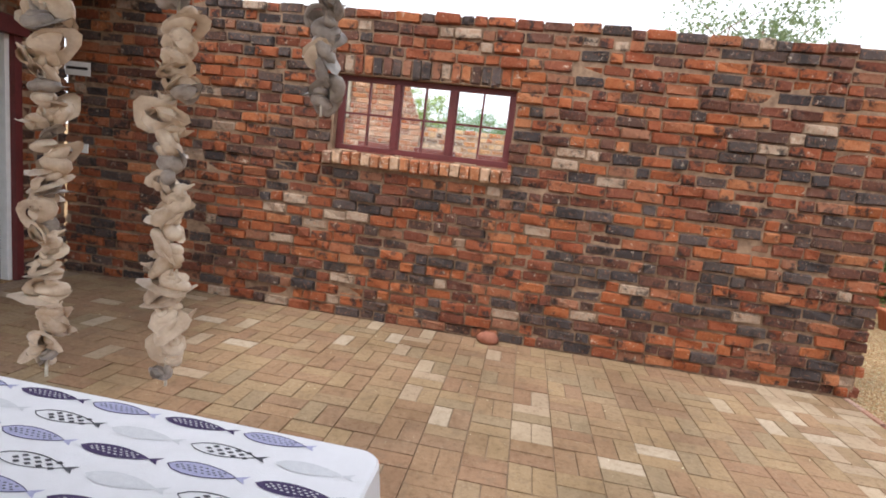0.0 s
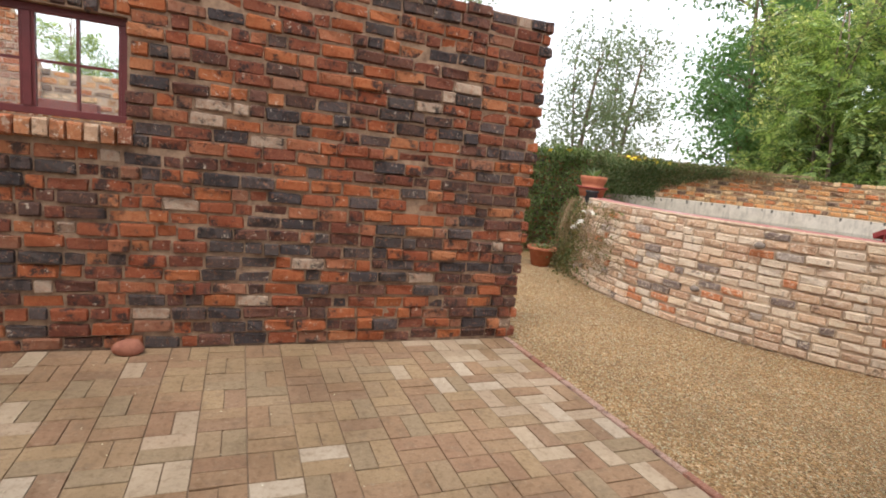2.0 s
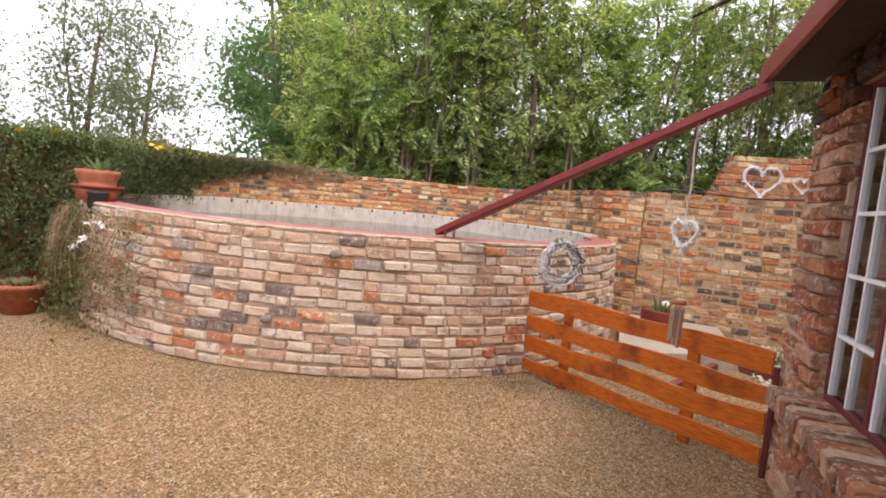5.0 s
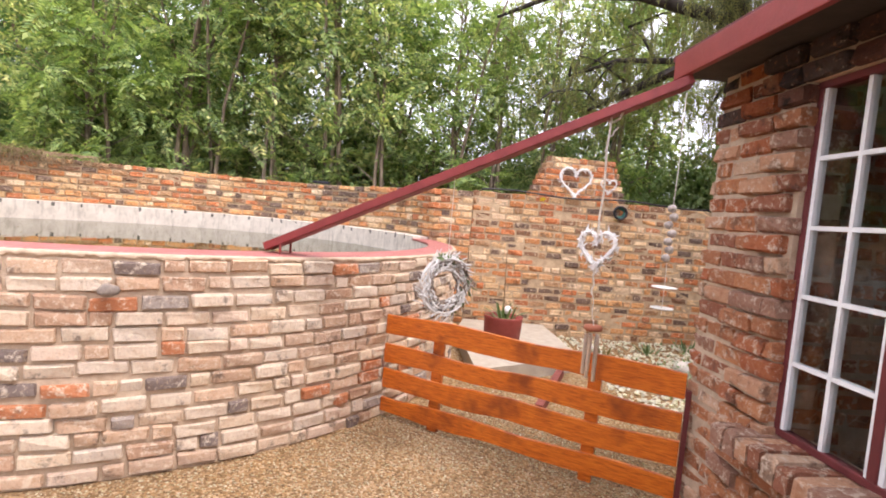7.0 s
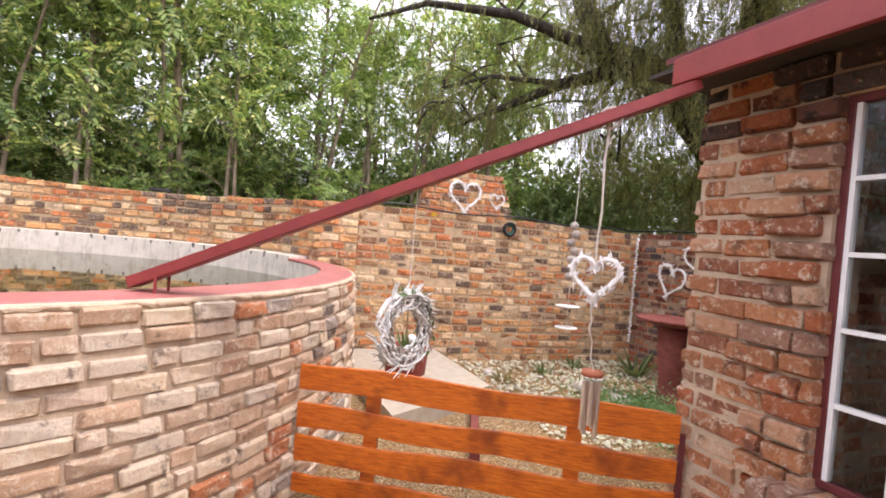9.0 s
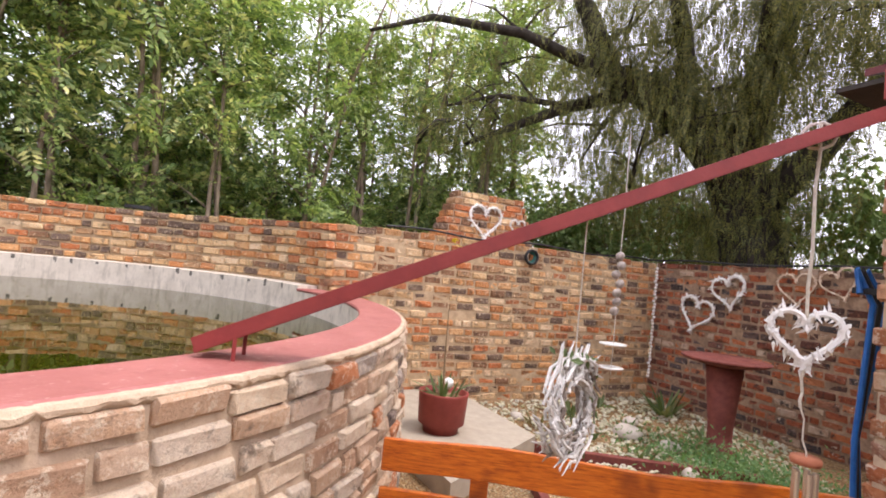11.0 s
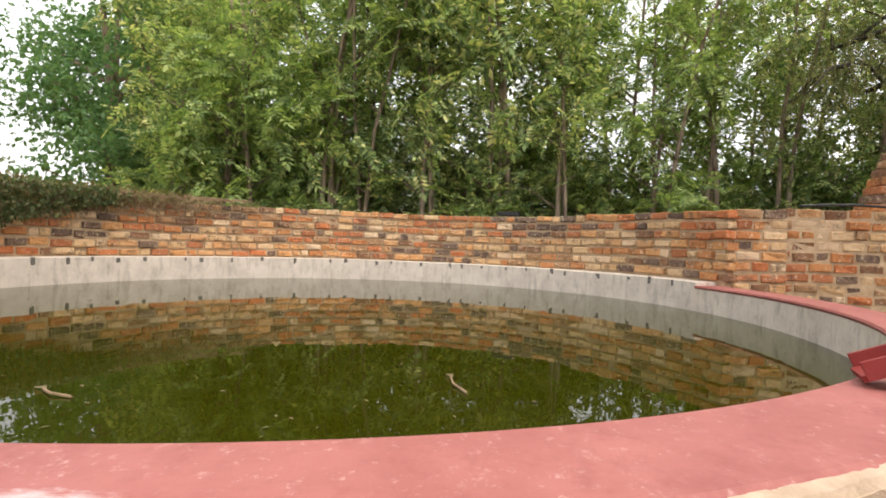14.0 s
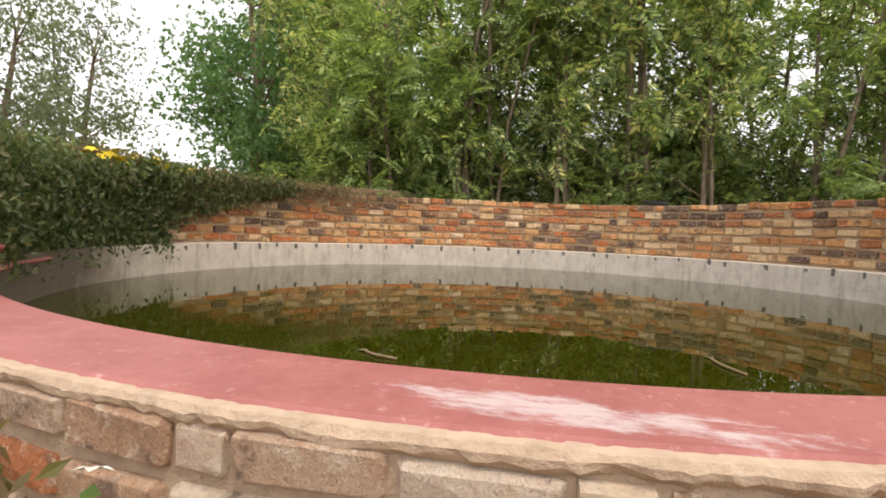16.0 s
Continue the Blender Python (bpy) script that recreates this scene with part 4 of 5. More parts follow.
# floating leaves
npr = np.random.RandomState(3)
n = 420
ang, rad = npr.uniform(0, 6.283, n), 3.05 * np.sqrt(npr.uniform(0.02, 1, n))
pts = np.stack([CX + rad * np.cos(ang), CY + rad * np.sin(ang), np.full(n, 0.939)], 1)
mats = placed(spin(npr, n, 0.05), pts, npr.uniform(0.008, 0.035, n))
tagged(part("floating_leaves", Mesh().scatter(LEAF_V, LEAF_F, mats), DRY_LEAF), "small dry leaves floating on the green water", "leaves", kind="stuff")
for x, y, t, l in ((6.6, 4.6, 20, 0.22), (6.2, 5.9, 70, 0.16)):
    reed = thing("reed", "dry bent reed floating on the dam water", "reed", (x, y, 0.94), t, "floating reeds")
    part("stem", Mesh().tube([(-l / 2, 0, 0), (0, 0.02, 0.004), (l / 2, 0, 0)], 0.005, 5), DRY_TWIG, reed)
    part("blade", Mesh().add(np.array(LEAF_V) * 0.08 + (l / 2 - 0.02, 0, 0.004), LEAF_F), DRY_LEAF, reed)
# things on the walls' tops
dark_stone = Mesh().add(np.array(BRICKS[2][0]) * (0.3, 0.1, 0.05), BRICKS[2][1])
tagged(part("roof_tile", dark_stone, BLACK), "black tile lying on the curved wall", "tile").matrix_world = pose(11.75, 4.3, BACK_TOP + 0.025, 0, 0, 70)
bm = bmesh.new()
bmesh.ops.create_icosphere(bm, subdivisions=2, radius=1.0)
for vert in bm.verts:
    vert.co *= 1 + 0.25 * noise.noise(vert.co * 1.3)
bm.verts.index_update()
ROCK_V, ROCK_F = [tuple(q.co) for q in bm.verts], [tuple(q.index for q in fc.verts) for fc in bm.faces]
bm.free()
tagged(part("doorstop_stone", Mesh().add(np.array(ROCK_V) * (0.1, 0.065, 0.06), ROCK_F), STONE_RED, None, "", True), "rounded red stone lying against the brick wall", "stone").matrix_world = pose(-0.2, 4.31, 0.045, 0, 0, 15)

# ---- pebbles ----
def pebbles(name, n, box, size, material, label, z=GROUND, keep=None, seed=1):
    r = np.random.RandomState(seed)
    x, y = r.uniform(box[0], box[1], n), r.uniform(box[2], box[3], n)
    if keep:
        ok = np.array([keep(a, b) for a, b in zip(x, y)])
        x, y = x[ok], y[ok]
    k = len(x)
    s = r.uniform(size[0], size[1], k)
    octa = [(1, 0, 0), (0, 0.8, 0.1), (-1, 0.1, 0), (0, -0.8, 0), (0.1, 0, 0.55), (0, 0, -0.5)]
    of = [(0, 1, 4), (1, 2, 4), (2, 3, 4), (3, 0, 4), (1, 0, 5), (2, 1, 5), (3, 2, 5), (0, 3, 5)]
    return tagged(part(name, Mesh().scatter(octa, of, placed(spin(r, k, 0.5), np.stack([x, y, z + 0.2 * s], 1), s)), material), label, "stones", kind="stuff")


def open_yard(x, y):
    return math.hypot(x - CX, y - CY) > 3.56


pebbles("gravel_stones", 46000, (2.72, 6.6, 1.1, 8.4), (0.003, 0.01), PEBBLE, "loose gravel stones strewn over the yard", keep=open_yard)
pebbles("paving_grit", 320, (-3.5, 2.6, 0.3, 4.3), (0.002, 0.005), WHITE_STONE, "pale grit scattered on the paving", 0.0, seed=4)
pebbles("garden_stones", 2600, (6.6, 9.55, -2.35, 1.0), (0.012, 0.04), WHITE_STONE, "white stones covering the garden bed", GROUND + 0.015, lambda x, y: y < 0.62 and x + y > 5.2, 7)
pebbles("garden_gravel", 5000, (5.6, 8.6, -1.0, 2.6), (0.005, 0.013), PEBBLE, "grey gravel behind the plank fence", GROUND, open_yard, 9)

# ---- garden behind the fence ----
slab = Mesh()
sl = [(7.2, 1.95), (7.95, 0.72), (9.58, 0.72), (9.58, 1.84), (8.9, 1.99)]
slab.add([(x, y, GROUND + 0.16) for x, y in sl] + [(x, y, GROUND - 0.1) for x, y in sl], [tuple(range(5))] + [(k, k + 5, (k + 1) % 5 + 5, (k + 1) % 5) for k in range(5)])
structure(part("pavement_slab", slab, PALE_SLAB), "pale concrete slab beside the dam", "slab")
for a, b in (((7.95, 0.68), (9.55, 0.64)), ((7.9, 0.7), (6.9, -0.9)), ((6.6, 1.5), (7.75, 0.98))):
    kerb = tagged(part("edging_beam", Mesh().bar((*a, GROUND + 0.03), (*b, GROUND + 0.03), 0.07, 0.11), RUST, None, "", False, 0.008), "dark red timber edging of the garden bed", "edging", "garden edging")


tagged(part("kerb", Mesh().bar((4.15, 8.3, GROUND + 0.05), (4.95, 8.22, GROUND + 0.05), 0.1, 0.12), OXIDE_POT, None, "", False, 0.012), "low red painted kerb below the creeper", "kerb")


def pot(name, label, at, profile, material, rim_label="", group=""):
    ob = thing(name, label, "pot", at, 0, group)
    body = part("pot_body", Mesh().lathe(profile + [(profile[-1][0] - 0.025, profile[-1][1]), (profile[-1][0] - 0.035, profile[-1][1] - 0.06), (0.005, profile[-1][1] - 0.065)], 28), material, ob, "", True)
    h = profile[-1][1]
    part("soil", Mesh().lathe([(0.004, h - 0.045), (profile[-1][0] - 0.03, h - 0.05)], 20), DRY_TWIG, body)
    return ob


def blades(parent, n, length, width, rise, material, seed, base=(0, 0, 0), name="leaf", spread=0.05):
    """A rosette of pointed leaves, each a part of its own."""
    r = random.Random(seed)
    for k in range(n):
        a, up, l = k * 2.4 + r.uniform(-0.3, 0.3), r.uniform(*rise), length * r.uniform(0.7, 1.1)
        d = Vector((math.cos(a), math.sin(a), 0))
        s = Vector((-d.y, d.x, 0)) * width
        o = Vector(base) + d * spread * r.random()
        pth = [o + d * l * q * math.cos(up) + Vector((0, 0, l * (q * math.sin(up) - 0.18 * q * q))) for q in (0, 0.35, 0.7, 1.0)]
        v, f = [], []
        for q, p in enumerate(pth):
            w = (0.8, 1.0, 0.65, 0.05)[q]
            v += [tuple(p - s * w), tuple(p + Vector((0, 0, -0.25 * width * w))), tuple(p + s * w)]
        for q in range(3):
            f += [(q * 3, q * 3 + 1, q * 3 + 4, q * 3 + 3), (q * 3 + 1, q * 3 + 2, q * 3 + 5, q * 3 + 4)]
        part(name, Mesh().add(v, f), material, parent, "", True)


red_pot = pot("planter", "round red planter with succulents on the slab", (8.2, 1.55, GROUND + 0.16), [(0.0, 0.0), (0.15, 0.0), (0.155, 0.05), (0.2, 0.08), (0.215, 0.32), (0.22, 0.34)], OXIDE_POT)
blades(red_pot, 22, 0.26, 0.016, (0.4, 1.3), SUCCULENT, 3, (0, 0, 0.3), spread=0.12)
part("stalk", Mesh().tube([(0, 0, 0.28), (0.02, 0.01, 0.6), (0.0, 0.03, 1.05)], [0.012, 0.009, 0.004], 6), DRY_TWIG, red_pot, "dry flower stalk")
part("ornament", Mesh().add(np.array(ROCK_V) * 0.05 + (0.03, -0.05, 0.4), ROCK_F), WHITE_SHELL, red_pot, "white shell ornament", True)
left_pot = pot("flower_pot", "terracotta pot of low succulents on gravel", (5.05, 7.72, GROUND), [(0.0, 0.0), (0.14, 0.0), (0.2, 0.25), (0.235, 0.26), (0.24, 0.31)], TERRACOTTA)
blades(left_pot, 40, 0.14, 0.018, (0.1, 1.1), DRY_LEAF, 5, (0, 0, 0.28), spread=0.18)
blades(left_pot, 26, 0.12, 0.016, (0.2, 1.2), SUCCULENT, 6, (0, 0, 0.28), spread=0.18)
for x, y, r0 in ((5.4, 8.3, 0.12),):
    low = pot("flower_pot", "small red pot half hidden by creeper", (x, y, GROUND), [(0.0, 0.0), (r0 * 0.75, 0.0), (r0, 0.18), (r0 * 1.08, 0.22)], OXIDE_POT)
agave = pot("chimney_planter", "stacked red clay planter with an agave on the dam wall", (5.44, 7.18, RIM), [(0.0, 0.0), (0.17, 0.0), (0.2, 0.1), (0.2, 0.14), (0.16, 0.15), (0.17, 0.2), (0.2, 0.27), (0.2, 0.31)], TERRACOTTA)
part("saucer", Mesh().lathe([(0.0, 0.125), (0.23, 0.125), (0.24, 0.15), (0.0, 0.15)], 24), OXIDE_POT, agave, "", True)
blades(agave, 16, 0.26, 0.018, (0.7, 1.35), SUCCULENT, 9, (0, 0, 0.28), spread=0.03)
hang = tagged(part("ceramic_head", Mesh().lathe([(0.0, -0.02), (0.07, 0.0), (0.095, 0.09), (0.08, 0.17), (0.1, 0.2), (0.09, 0.22), (0.0, 0.2)], 20), BLACK, None, "", True), "dark glazed ceramic head under the planter", "ornament")
hang.matrix_world = pose(5.3, 6.98, RIM - 0.12, 0, 0, 0)

# shaded bed: tufts, rocks, bird bath
for k, (x, y, s) in enumerate(((8.75, -1.85, 0.5), (8.3, -0.75, 0.22), (7.6, -0.2, 0.2), (8.9, -0.5, 0.2), (8.6, 0.2, 0.18), (9.2, -1.2, 0.22), (7.3, -0.9, 0.2), (7.95, -1.5, 0.2))):
    tuft = thing("garden_plant", "spiky grey-green plant among white stones", "plant", (x, y, GROUND + 0.01), 0, "plants in the bed")
    blades(tuft, 26 if k == 0 else 14, s, 0.014 + 0.02 * s, (0.3, 1.3), SUCCULENT if k % 2 else DRY_LEAF if k % 3 == 1 else IVY_LEAF, 30 + k, (0, 0, 0), spread=0.12)
npr = np.random.RandomState(17)
n = 5200
pts = np.stack([npr.normal(6.9, 0.55, n), npr.normal(-0.75, 0.3, n), GROUND + np.abs(npr.normal(0, 0.1, n))], 1)
tagged(part("ground_cover", Mesh().scatter(LEAF_V, LEAF_F, placed(spin(npr, n, 1.2), pts, npr.uniform(0.03, 0.06, n))), DARK_LEAF), "low dark green ground cover in the bed", "ground cover", kind="stuff")
for k, (x, y, s) in enumerate(((8.15, -0.6, 0.17), (7.75, -0.75, 0.12), (8.5, -1.0, 0.12), (7.2, -0.35, 0.1), (8.9, 0.25, 0.09), (7.7, 0.25, 0.08))):
    rock = tagged(part("rock", Mesh().add(np.array(ROCK_V) * (s, s * 0.7, s * 0.55), ROCK_F), ROCK, None, "", True), "pale weathered rock in the garden bed", "rock", "garden rocks")
    rock.matrix_world = pose(x, y, GROUND + s * 0.3, 0, 0, 50 * k)
bath = thing("bird_bath", "rusty red bird bath on a tapered stand", "bird bath", (7.55, -1.2, GROUND))
part("basin", Mesh().lathe([(0.0, 0.88), (0.1, 0.86), (0.34, 0.91), (0.4, 0.935), (0.4, 0.955), (0.33, 0.93), (0.0, 0.91)], 32), RUST, bath, "", True)
part("stand", Mesh().lathe([(0.0, 0.0), (0.17, 0.0), (0.17, 0.04), (0.11, 0.06), (0.115, 0.3), (0.17, 0.86), (0.0, 0.87)], 24), RUST, bath, "", True)

# ---- chimney of the fireplace behind the garden wall ----
ch = Mesh()
chim_items = []
for k in range(7):
    z, s = 1.9 + (k + 0.5) * 0.084, k / 6
    y0, y1 = -0.34 + 0.2 * s, 1.05 - 0.22 * s
    for p, l in course(y1 - y0, rng, 0.24, 0.015, 0.3):
        chim_items.append((9.86, y0 + p, z, math.pi / 2, l, 0.24, 0.072))
ch.add([(9.76, -0.3, 1.8), (9.76, 1.01, 1.8), (9.76, 0.8, 2.47), (9.76, -0.1, 2.47), (9.97, -0.3, 1.8), (9.97, 1.01, 1.8), (9.97, 0.8, 2.47), (9.97, -0.1, 2.47)],
       [(0, 1, 2, 3), (7, 6, 5, 4), (0, 4, 5, 1), (1, 5, 6, 2), (2, 6, 7, 3), (3, 7, 4, 0)])
chimney = structure(part("wall_chimney", ch, PALE_MORTAR), "tapering brick chimney above the garden wall", "chimney")
walls.append((chimney, chim_items, YARD_BRICK))

# ---- hearts, garlands, chimes ----


def heart_points(n, w):
    out = []
    for k in range(n):
        t = 2 * math.pi * k / n
        out.append(Vector((w * math.sin(t) ** 3, 0, w * (0.81 * math.cos(t) - 0.31 * math.cos(2 * t) - 0.125 * math.cos(3 * t) - 0.06 * math.cos(4 * t)))))
    return out


def rope_heart(label, at, turn, w, thick, material, n=60, lean=0, seed=1):
    ob = thing("heart_ornament", label, "ornament", at, turn, "heart ornaments")
    ring = heart_points(n, w)
    wire = part("wire", Mesh().tube(ring + [ring[0]], thick * 0.4, 6, False), material, ob)
    r = np.random.RandomState(seed)
    k = n * 3
    idx = r.randint(0, n, k)
    pts = np.array([tuple(ring[i]) for i in idx]) + r.normal(0, thick * 0.35, (k, 3))
    cone = ([(0, 0.3, 0), (0, -0.15, 0.26), (0, -0.15, -0.26), (1.3, 0, 0), (-0.35, 0, 0)], [(0, 1, 3), (1, 2, 3), (2, 0, 3), (1, 0, 4), (2, 1, 4), (0, 2, 4)])
    part("shell_trim", Mesh().scatter(*cone, placed(spin(r, k, 3.1), pts, r.uniform(0.6, 1.2, k) * thick)), material, wire)["kind"] = "stuff"
    ob.rotation_euler.rotate(Euler((0, radians(lean), 0)))
    return ob


EAST = 90
rope_heart("large white shell heart on the brick chimney", (9.72, 0.42, 2.17), EAST, 0.225, 0.034, WHITE_SHELL, seed=2)
rope_heart("small white shell heart on the brick chimney", (9.72, -0.06, 2.14), EAST, 0.11, 0.022, WHITE_SHELL, seed=3)
rope_heart("white shell heart on the shaded wall", (8.42, -2.4, 1.6), 0, 0.22, 0.036, WHITE_SHELL, lean=12, seed=4)
rope_heart("open white shell heart on the shaded wall", (8.85, -2.4, 1.28), 0, 0.24, 0.036, WHITE_SHELL, lean=-14, seed=5)
rope_heart("grey shell heart on the shaded wall", (7.62, -2.4, 1.7), 0, 0.2, 0.022, SHELL, lean=5, seed=6)
rope_heart("half hidden shell heart on the shaded wall", (7.2, -2.4, 1.78), 0, 0.18, 0.02, SHELL, lean=20, seed=7)


def on_chute(t):
    return G1.lerp(G0, t)


def hang_rope(parent, top, bottom, radius=0.006):
    pts = [Vector(top).lerp(Vector(bottom), q / 6) + Vector((0.004 * math.sin(q * 2.1), 0.004 * math.cos(q * 1.7), 0)) for q in range(7)]
    part("rope", Mesh().tube(pts, radius, 6), ROPE, parent, "pale sisal rope")


hz = on_chute(0.847)
hh = rope_heart("white shell heart hung by rope from the chute", (hz.x, hz.y, 1.415), 217, 0.108, 0.029, WHITE_SHELL, n=46, seed=9)
hang_rope(hh, (0, 0, hz.z - 1.415 + 0.06), (0, 0, 0.05))
hang_rope(hh, (0.01, 0.06, hz.z - 1.415 - 0.05), (0, 0, hz.z - 1.415 - 0.12), 0.005)
part("knot", Mesh().tube([(0.055 * math.cos(a), 0.02, hz.z - 1.415 + 0.02 + 0.05 * math.sin(a)) for a in [q * 0.7 for q in range(10)]], 0.006, 6), ROPE, hh)
hang_rope(hh, (0, 0, -0.1), (0, 0, -0.26), 0.005)

chime = thing("wind_chime", "wooden disc wind chime with hanging steel tubes", "wind chime", (hz.x - 0.02, hz.y - 0.02, 0.69))
part("disc", Mesh().lathe([(0.0, 0.275), (0.046, 0.275), (0.05, 0.287), (0.046, 0.3), (0.0, 0.3)], 24), TERRACOTTA, chime, "orange wooden disc", True)
for k in range(5):
    a = k * 1.257
    part("tube", Mesh().tube([(0.032 * math.cos(a), 0.032 * math.sin(a), 0.0 + 0.03 * (k % 3)), (0.032 * math.cos(a), 0.032 * math.sin(a), 0.25)], 0.011, 8), STEEL, chime)
hang_rope(chime, (0.02, 0.02, 0.5), (0, 0, 0.28), 0.003)

drop = thing("shell_mobile", "hanging mobile of white plates and grey shells", "mobile", (8.0, -0.15, 0.65))
hang_rope(drop, (0, 0, 2.4), (0, 0, 0.0), 0.004)
for z, s in ((0.28, 0.13), (0.05, 0.12)):
    part("plate", Mesh().lathe([(0.0, z), (s, z + 0.012), (s, z + 0.025), (0.0, z + 0.018)], 24), WHITE_SHELL, drop, "", True)
for k in range(7):
    part("shell", Mesh().add(np.array(ROCK_V) * (0.03, 0.05, 0.045) + (0.02 * math.sin(k * 2), 0.02 * math.cos(k * 3), 0.62 + 0.09 * k), ROCK_F), GREY_SHELL, drop, "", True)
gar = thing("shell_garland", "long thin garland of small shells in the wall corner", "garland", (9.45, -2.3, 0.3))
for k in range(34):
    part("shell", Mesh().add(np.array(ROCK_V) * (0.018, 0.022, 0.02) + (0.008 * math.sin(k * 2), 0.008 * math.cos(k * 3), 0.046 * k), ROCK_F), WHITE_SHELL, gar)
hang_rope(gar, (0, 0, 1.6), (0, 0, 0), 0.004)

# wreath hung from the chute
wz = on_chute(0.505)
wreath = thing("wreath", "round wreath of whitewashed and grey twigs with leaves", "wreath", (wz.x, wz.y, 1.1), 112)
wr = random.Random(4)
for mat_, cnt in ((TWIG_WHITE, 120), (TWIG_GREY, 34)):
    for k in range(cnt):
        a0, ln = wr.uniform(0, 6.28), wr.uniform(0.5, 1.2)
        r0, y0 = 0.122 + wr.uniform(-0.042, 0.032), wr.uniform(-0.035, 0.035)
        part("twig", Mesh().tube([((r0 + wr.uniform(-0.012, 0.012) + 0.045 * (q == 4)) * math.cos(a0 + ln * q / 4), y0 + wr.uniform(-0.01, 0.01), (r0 + 0.045 * (q == 4)) * 1.15 * math.sin(a0 + ln * q / 4)) for q in range(5)], [0.005, 0.006, 0.006, 0.005, 0.002], 5), mat_, wreath)
npr = np.random.RandomState(8)
la = npr.uniform(1.2, 4.4, 70)
pts = np.stack([0.15 * np.cos(la), npr.normal(-0.02, 0.03, 70), 0.165 * np.sin(la)], 1)
part("foliage", Mesh().scatter(LEAF_V, LEAF_F, placed(spin(npr, 70, 2), pts, npr.uniform(0.03, 0.06, 70))), SUCCULENT, wreath, "grey-green artificial sprigs")["kind"] = "stuff"
part("hanger", Mesh().tube([(0, 0, wz.z - 1.1), (0, 0, 0.12)], 0.0025, 5), ROPE, wreath)

# lamp, wire, flower and hose
bulk = thing("bulkhead_lamp", "round green glass bulkhead lamp on the wall", "lamp", (9.56, -0.2, 1.77), 90)
part("glass", Mesh().lathe([(0.0, 0.06), (0.05, 0.05), (0.075, 0.02), (0.08, 0.0)], 20), grain_material("green_glass", (0.05, 0.16, 0.14), (0.1, 0.26, 0.22), 20, 0.15, 0.1), bulk, "green glass bowl", True).rotation_euler = (radians(90), 0, 0)
part("collar", Mesh().lathe([(0.075, 0.0), (0.1, 0.0), (0.1, -0.03), (0.075, -0.03)], 20, closed=True), BLACK, bulk, "", True).rotation_euler = (radians(90), 0, 0)
cable = [(9.57, 1.75 - 0.21 * k, 1.925 + 0.02 * math.sin(k * 0.8)) for k in range(20)] + [(9.5 - 0.3 * k, -2.42, 1.94 + 0.015 * math.sin(k)) for k in range(12)]
tagged(part("cable", Mesh().tube(cable, 0.012, 6), BLACK), "black cable along the top of the garden wall", "cable")
hose = thing("garden_hose", "blue and black garden hose hanging on the house corner", "hose", (5.5, 0.72, 0.3))
for k in range(3):
    part("coil", Mesh().tube([(0.05 + 0.02 * k, -0.05 * k, 1.3), (0.08, -0.05 * k - 0.02, 1.42), (0.02, -0.06 * k - 0.06, 1.25), (0.03 + 0.02 * k, -0.05 * k, 0.6), (0.0, -0.05 * k, -0.3 + 0.02 * k)], 0.014, 8), BLUE_HOSE if k != 1 else BLACK, hose)
hook = part("hook", Mesh().box(-0.16, 0.1, -0.05, -0.03, 1.3, 1.33), BLACK, hose)


def flowers(pts, size, material, label, name, category="flowers"):
    r = np.random.RandomState(len(pts))
    fm = Mesh()
    for p in pts:
        base = Matrix.Translation(p) @ Euler((r.uniform(-0.8, 0.8), r.uniform(-0.8, 0.8), r.uniform(0, 6))).to_matrix().to_4x4()
        ms = [np.array(base @ Matrix.Rotation(1.257 * k, 4, "Z") @ Matrix.Diagonal((size, size * 1.5, size * 2, 1))) for k in range(5)]
        fm.scatter(LEAF_V, LEAF_F, ms)
    return tagged(part(name, fm, material), label, category, kind="stuff")


# ---- creeper ----
npr = np.random.RandomState(23)


def creeper(name, label, pts, size, material, tilt=1.4):
    n = len(pts)
    return tagged(part(name, Mesh().scatter(LEAF_V, LEAF_F, placed(spin(npr, n, tilt), pts, npr.uniform(size * 0.6, size * 1.3, n))), material), label, "creeper", kind="stuff")


def hedge_points(n, x0, x1, y_face, z0, z1, bulge):
    x = npr.uniform(x0, x1, n)
    z = z0 + (z1 - z0) * npr.uniform(0, 1, n) ** 0.8
    lump = np.array([noise.noise((a * 1.7, b * 1.9, 0)) for a, b in zip(x, z)])
    y = y_face - bulge * (0.5 + 0.7 * lump) * npr.uniform(0.5, 1.1, n)
    z = z + 0.12 * np.array([noise.noise((a * 2.3, 7, 0)) for a in x])
    return np.stack([x, y, np.maximum(z, GROUND + 0.02)], 1)


creeper("creeper_hedge", "dense dark creeper covering the yard wall", hedge_points(15000, 3.6, 8.3, 9.1, 0.0, 1.93, 0.4), 0.052, IVY_LEAF)
creeper("creeper_hedge", "fresh green shoots of the creeper on the yard wall", hedge_points(9000, 3.6, 7.2, 9.05, 0.0, 1.95, 0.44), 0.055, SHADE_LEAF)
creeper("creeper_hedge", "dense dark creeper over the yard wall's top", np.stack([npr.uniform(3.6, 8.5, 5000), npr.normal(9.05, 0.16, 5000), 1.78 + np.abs(npr.normal(0, 0.09, 5000))], 1), 0.07, IVY_LEAF)


